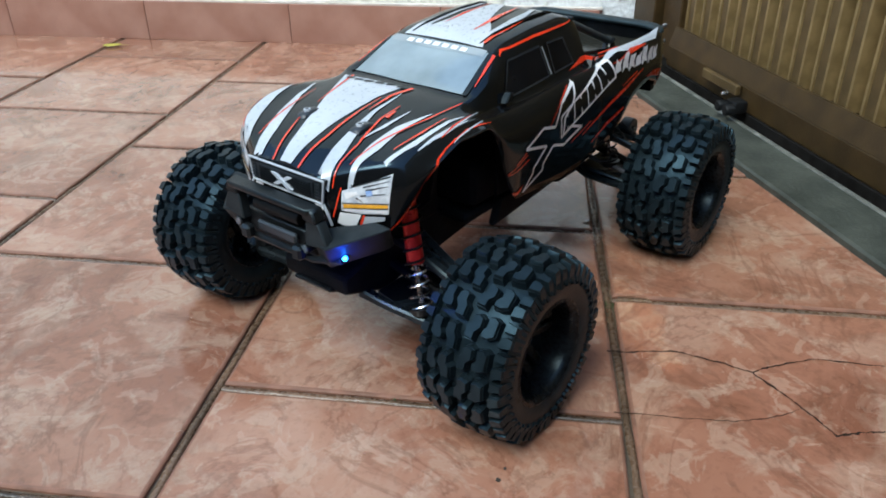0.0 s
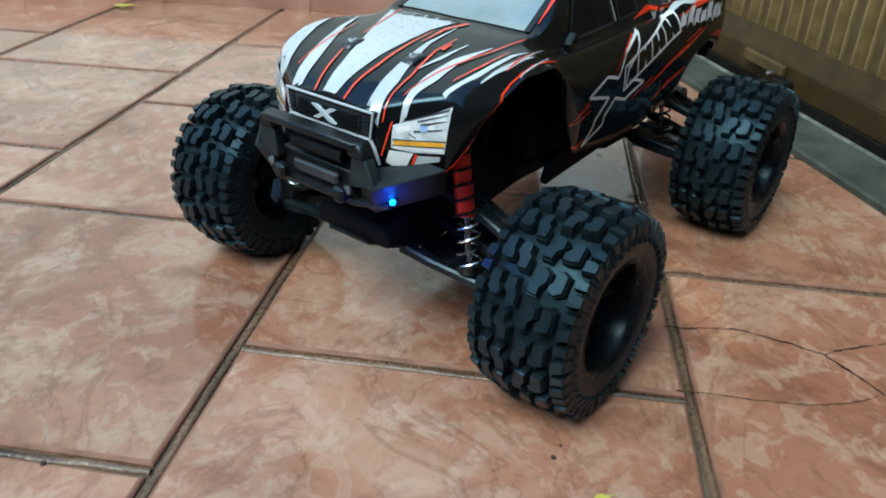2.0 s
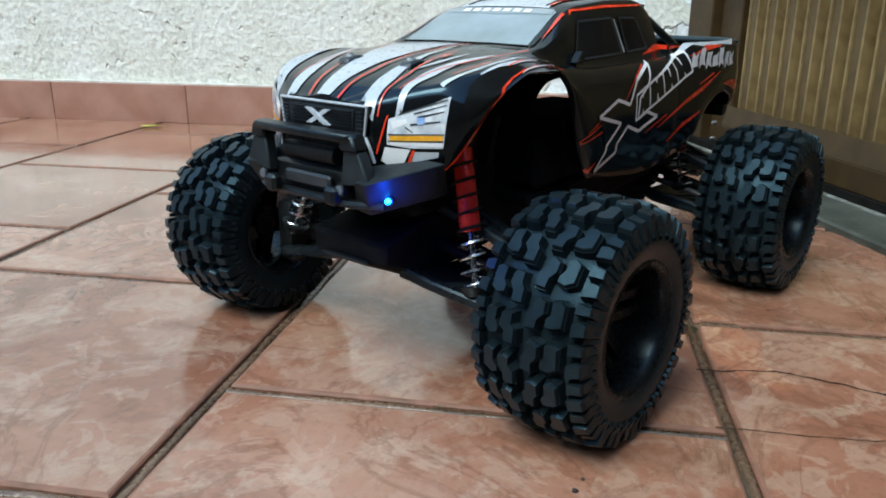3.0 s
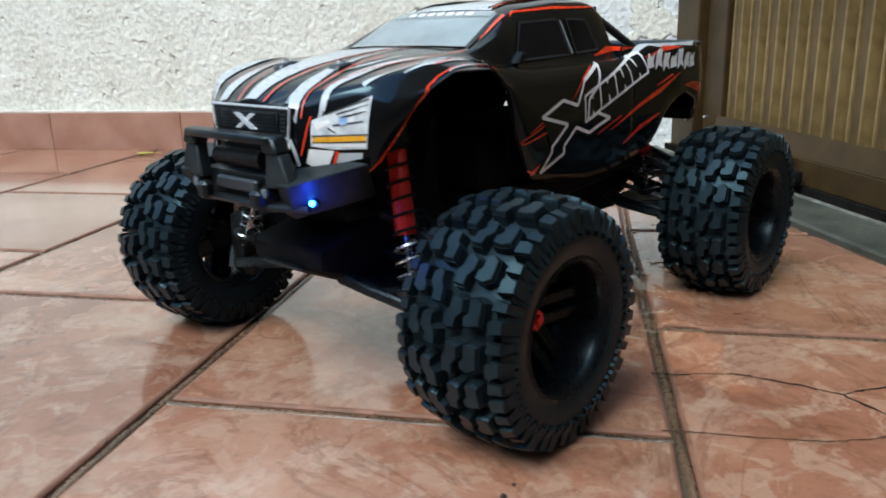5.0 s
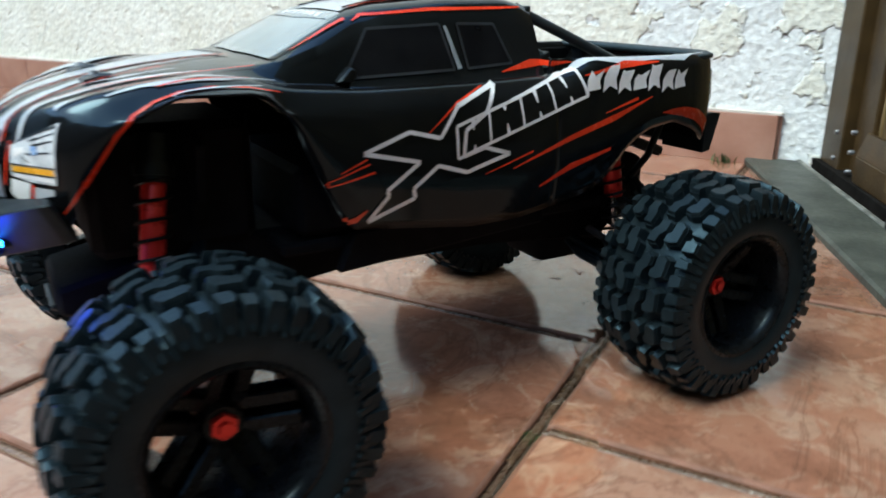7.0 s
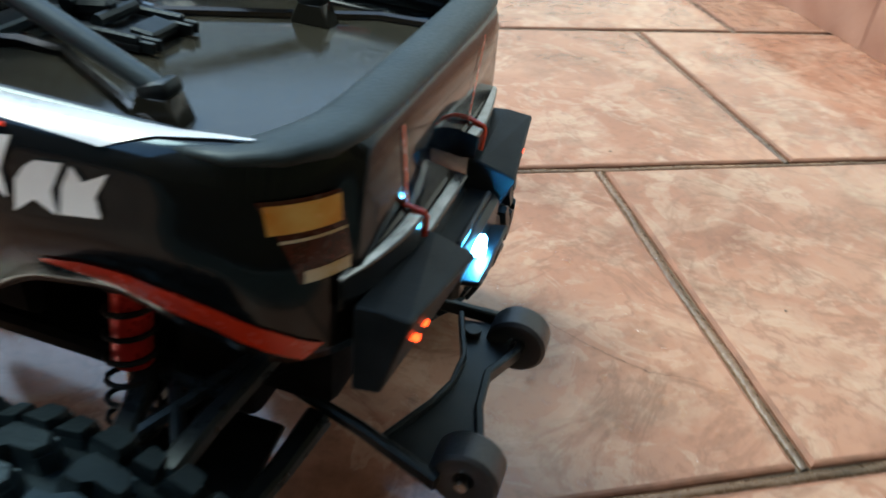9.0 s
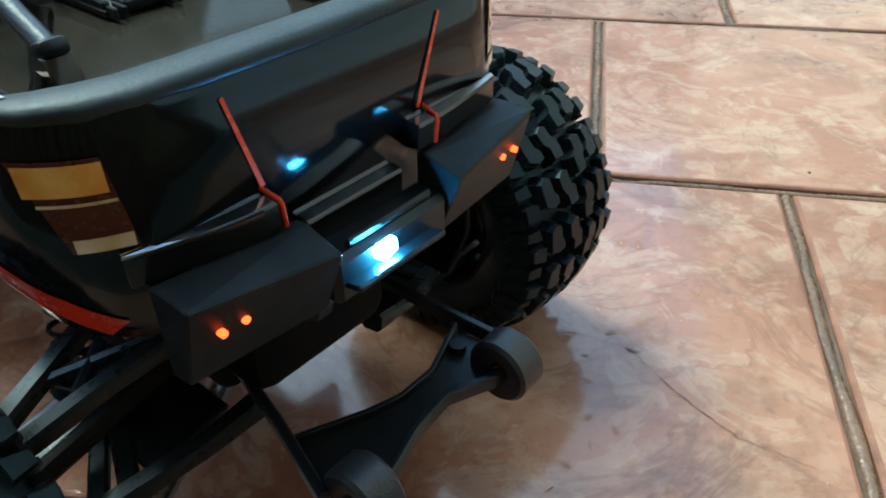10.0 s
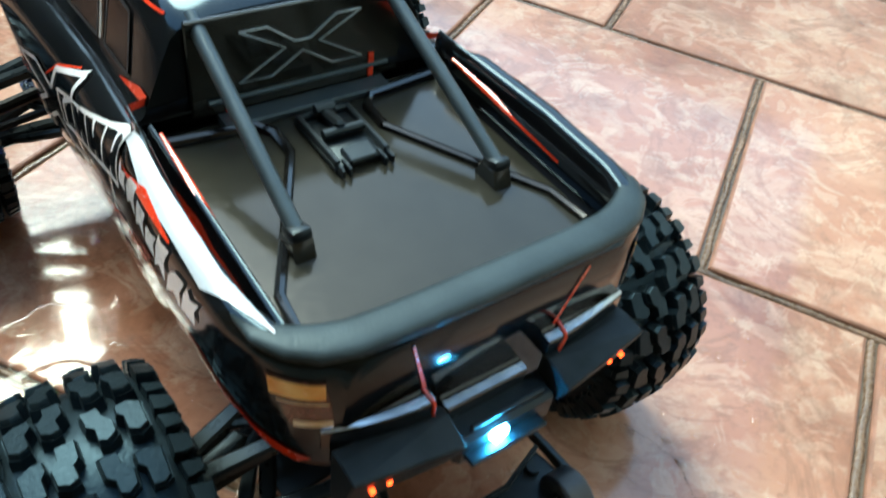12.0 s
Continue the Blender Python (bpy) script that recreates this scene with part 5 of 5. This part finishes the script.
def crumb(x, y, size, seed):
    r = random.Random(seed)
    bm = bmesh.new()
    bmesh.ops.create_icosphere(bm, subdivisions=2, radius=size)
    for v in bm.verts:
        v.co *= r.uniform(.7, 1.15)
        v.co.z = max(v.co.z * .6, -size * .3)
    cr = tagged(part("dirt_crumb", bm, CRUMB, None), "small dark crumb of dirt on the tile", "dirt", "crumbs of dirt")
    cr.matrix_world = pose(x, y, size * .3, 0, 0, r.uniform(0, 360))


for i, (x, y, sz) in enumerate(((.511, .146, .0028), (.494, .152, .002), (-.548, -.24, .0016), (-.596, .081, .0014), (.60, -.30, .003), (.86, .02, .0025), (.74, -.12, .002))):
    crumb(x, y, sz, i)


def tuft(name, label, category, x, y, count, height, spread, seed):
    """A clump of thin bent blades."""
    r = random.Random(seed)
    bm = bmesh.new()
    for _ in range(count):
        a, h = r.uniform(0, 6.283), height * r.uniform(.5, 1)
        bx, by = r.gauss(0, spread), r.gauss(0, spread)
        lean, w = h * r.uniform(.2, .8), h * .07 + .0006
        prev = None
        for k in range(5):
            u = k / 4
            cx, cy, cz = bx + math.cos(a) * lean * u * u, by + math.sin(a) * lean * u * u, h * (u - .25 * u * u)
            ww = w * (1 - u) + .0002
            row = [bm.verts.new((cx - math.sin(a) * ww, cy + math.cos(a) * ww, cz)), bm.verts.new((cx + math.sin(a) * ww, cy - math.cos(a) * ww, cz))]
            if prev:
                bm.faces.new((prev[0], prev[1], row[1], row[0]))
            prev = row
    ob = tagged(part(name, bm, MOSS, None, "", "all"), label, category, kind="stuff")
    ob.matrix_world = pose(x, y, -.004)


tuft("weed_tuft", "small green weeds at the foot of the skirting", "weeds", -1.176, -.307, 26, .030, .008, 1)
tuft("weed_tuft", "small green weeds at the foot of the skirting", "weeds", -1.172, .20, 34, .036, .012, 2)
tuft("moss_clump", "low green moss in a tile joint", "moss", .165, .276, 60, .006, .006, 3)
tuft("moss_clump", "low green moss in a tile joint", "moss", .390, .02, 60, .005, .005, 4)


def drops(name, label, x0, x1, y0, y1, count, big, seed):
    """Flattened water drops and small puddles lying on the tiles."""
    r = random.Random(seed)
    vs, fs = [], []
    for _ in range(count):
        x, y = r.gauss((x0 + x1) / 2, (x1 - x0) / 3.5), r.gauss((y0 + y1) / 2, (y1 - y0) / 3.5)
        rad = big * r.uniform(.15, 1) ** 2.2 + .0006
        ph = [r.uniform(0, 6.283) for _ in range(3)]
        sx, an = r.uniform(1, 2.2), r.uniform(0, 6.283)
        base = len(vs)
        vs.append((x, y, .0006 + min(.0016, rad * .25)))
        for k, z in ((.6, .8), (.9, .45), (1.0, 0)):
            for i in range(14):
                th = 2 * math.pi * i / 14
                q = rad * k * (1 + .22 * math.sin(2 * th + ph[0]) + .16 * math.sin(3 * th + ph[1]) + .10 * math.sin(5 * th + ph[2]))
                u, w = q * math.cos(th) * sx, q * math.sin(th)
                vs.append((x + u * math.cos(an) - w * math.sin(an), y + u * math.sin(an) + w * math.cos(an), .0004 + z * min(.0016, rad * .25)))
        for i in range(14):
            j = (i + 1) % 14
            fs.append((base, base + 1 + i, base + 1 + j))
            for g in (0, 14):
                fs.append((base + 1 + g + i, base + 15 + g + i, base + 15 + g + j, base + 1 + g + j))
    me = bpy.data.meshes.new(name)
    me.from_pydata(vs, [], fs)
    me.materials.append(WATER)
    me.shade_smooth()
    ob = tagged(new(name, me), label, "water", kind="stuff")
    ob.visible_shadow = False


def puddle(x, y, lx, ly, turn, seed):
    """A thin film of water with a ragged outline."""
    r = random.Random(seed)
    ph = [r.uniform(0, 6.283) for _ in range(6)]
    n = 72
    vs = [(0, 0, .0013)]
    for k, z in ((.5, .0013), (.93, .0012), (.98, .0008), (1.0, .0001)):
        for i in range(n):
            th = 2 * math.pi * i / n
            q = k * (1 + .20 * math.sin(2 * th + ph[0]) + .18 * math.sin(3 * th + ph[1]) + .13 * math.sin(5 * th + ph[2]) + .09 * math.sin(9 * th + ph[3]) + .06 * math.sin(14 * th + ph[4]))
            vs.append((lx * q * math.cos(th), ly * q * math.sin(th), z))
    fs = [(0, 1 + i, 1 + (i + 1) % n) for i in range(n)]
    for g in range(3):
        fs += [(1 + g * n + i, 1 + (g + 1) * n + i, 1 + (g + 1) * n + (i + 1) % n, 1 + g * n + (i + 1) % n) for i in range(n)]
    me = bpy.data.meshes.new("puddle")
    me.from_pydata(vs, [], fs)
    me.materials.append(WATER)
    me.shade_smooth()
    ob = tagged(new("puddle", me), "shallow clear puddle on the terracotta tiles", "puddle", "puddles")
    ob.matrix_world = pose(x, y, .0004, 0, 0, turn)
    ob.visible_shadow = False


for i, (x, y, lx, ly, turn) in enumerate(((.18, .205, .070, .040, 60), (.21, .31, .075, .042, 20), (.11, .29, .030, .018, -20), (-.005, .272, .045, .018, 20), (.03, .31, .030, .016, 50))):
    puddle(x, y, lx, ly, turn, 40 + i)

# drops are added to stand for the glints of the wet tile relief
drops("water_drops", "water drops added as wet glints behind the truck", -.50, -.18, -.10, .26, 150, .0030, 11)
drops("water_drops", "water drops added as wet glints beside the rear wheel", -.14, .04, .24, .36, 60, .006, 12)
drops("water_drops", "few water drops on the patio tiles", .2, .9, -.4, .5, 40, .0035, 13)

# ---- tiles, skirting ----
def edge(k, x):
    """The line of a row's joint; the one under the truck runs a little askew."""
    return ROW_EDGES[k] + (.0375 * min(.8, max(0, x + .30)) if k == 3 else 0)


def cross(row, i, y):
    """The place of a cross joint; one behind the truck was laid aslant."""
    return ROW_FIRST[row] + ROW_PITCH[row] * i + (.03 * y - .004 if (row, i) == (3, -2) else 0)


def tile_mesh(corners, name):
    """A tile about its middle, with worn edges, from four corners in turn."""
    bm = bmesh.new()
    t = .0065
    rings = []
    for inset, z in ((0, -t), (0, -.0024), (.0016, -.0007), (.0042, 0)):
        row = []
        for n in range(4):
            p, q, r = (Vector(corners[(n + d) % 4]) for d in (-1, 0, 1))
            a, c = (p - q).normalized(), (r - q).normalized()
            v = q + (a + c) * (inset + JOINT / 2)
            row.append(bm.verts.new((v.x, v.y, z)))
        rings.append(row)
    for a, c in zip(rings, rings[1:]):
        for n in range(4):
            bm.faces.new((a[n], a[(n + 1) % 4], c[(n + 1) % 4], c[n])).material_index = 1
    bm.faces.new(rings[-1])
    me = mesh_of(bm, TILE, False, name)
    me.materials.append(TILE_EDGE)
    return me


floor = tagged(part("floor", box((4.78, 5.0, .004), (1.19, -.9, -.0085)), GROUT, smooth=False), "glossy damp terracotta patio tiles in running bond", "floor", kind="structure")
rnd = random.Random(3)
for row in range(len(ROW_FIRST)):
    for i in range(-4, 7):
        lo, hi = cross(row, i - 1, 0), cross(row, i, 0)
        if hi < WALL_X + .06:
            continue
        pts = []
        for n, k in ((i - 1, row + 1), (i, row + 1), (i, row), (i - 1, row)):
            y = edge(k, cross(row, n, ROW_EDGES[k]))
            pts.append((max(cross(row, n, y), WALL_X + .004), y))
        mx, my = sum(p[0] for p in pts) / 4, sum(p[1] for p in pts) / 4
        t = part("tile", tile_mesh([(x - mx, y - my) for x, y in pts], "tile"), None, floor)
        t.location = (mx, my, rnd.uniform(-.0006, .0003))
        t.rotation_euler = (rnd.uniform(-.001, .001), rnd.uniform(-.001, .001), 0)

skirting = tagged(part("baseboard", box((.008, 3.75, .112), (WALL_X + .004, -1.56, .058)), SKIRT, smooth=False), "terracotta tile skirting along the plaster wall", "skirting", kind="structure")
me = mesh_of(bevelled(box((.016, .4545, .116)), .0012), SKIRT, False, "skirting_tile")
for i in range(8):
    t = part("skirting_tile", me, None, skirting)
    t.location = (WALL_X + .012, .08 - .456 * i, .057)
tagged(part("trim", box((.018, 3.75, .006), (WALL_X + .009, -1.56, .118), bevel=.001), CAPPING), "pale mortar line on top of the skirting", "trim", kind="structure")


def mortar_strip(bm, x0, x1, y0, y1):
    """One low rounded ridge of mortar in a joint."""
    along_x = abs(x1 - x0) > abs(y1 - y0)
    n = max(2, int(max(abs(x1 - x0), abs(y1 - y0)) / .03))
    rows = []
    for i in range(n + 1):
        u = i / n
        cx, cy = x0 + (x1 - x0) * u, y0 + (y1 - y0) * u
        d, h = rnd.uniform(-.0016, .0016), rnd.uniform(-.0012, .0004)
        w = .0045 + rnd.uniform(-.0009, .0009)
        row = []
        for k, z in ((-1, -.007), (-.85, -.0030), (0, -.0019), (.85, -.0030), (1, -.007)):
            row.append(bm.verts.new((cx, cy + d + k * w, z + h) if along_x else (cx + d + k * w, cy, z + h)))
        rows.append(row)
    for p, q in zip(rows, rows[1:]):
        for k in range(4):
            bm.faces.new((p[k], p[k + 1], q[k + 1], q[k]))


bm = bmesh.new()
for k in range(1, len(ROW_EDGES) - 1):
    for x0, x1 in ((WALL_X + .03, -.30), (-.30, .50), (.50, 3.4)):
        mortar_strip(bm, x0, x1, edge(k, x0), edge(k, x1))
for row in range(len(ROW_FIRST)):
    for i in range(-3, 7):
        y0, y1 = edge(row + 1, cross(row, i, 0)) + .006, edge(row, cross(row, i, 0)) - .006
        if cross(row, i, 0) > WALL_X + .06:
            mortar_strip(bm, cross(row, i, y0), cross(row, i, y1), y0, y1)
tagged(part("joint_mortar", bm, MORTAR, floor, "", "all"), "worn tan mortar in the tile joints", kind="stuff")
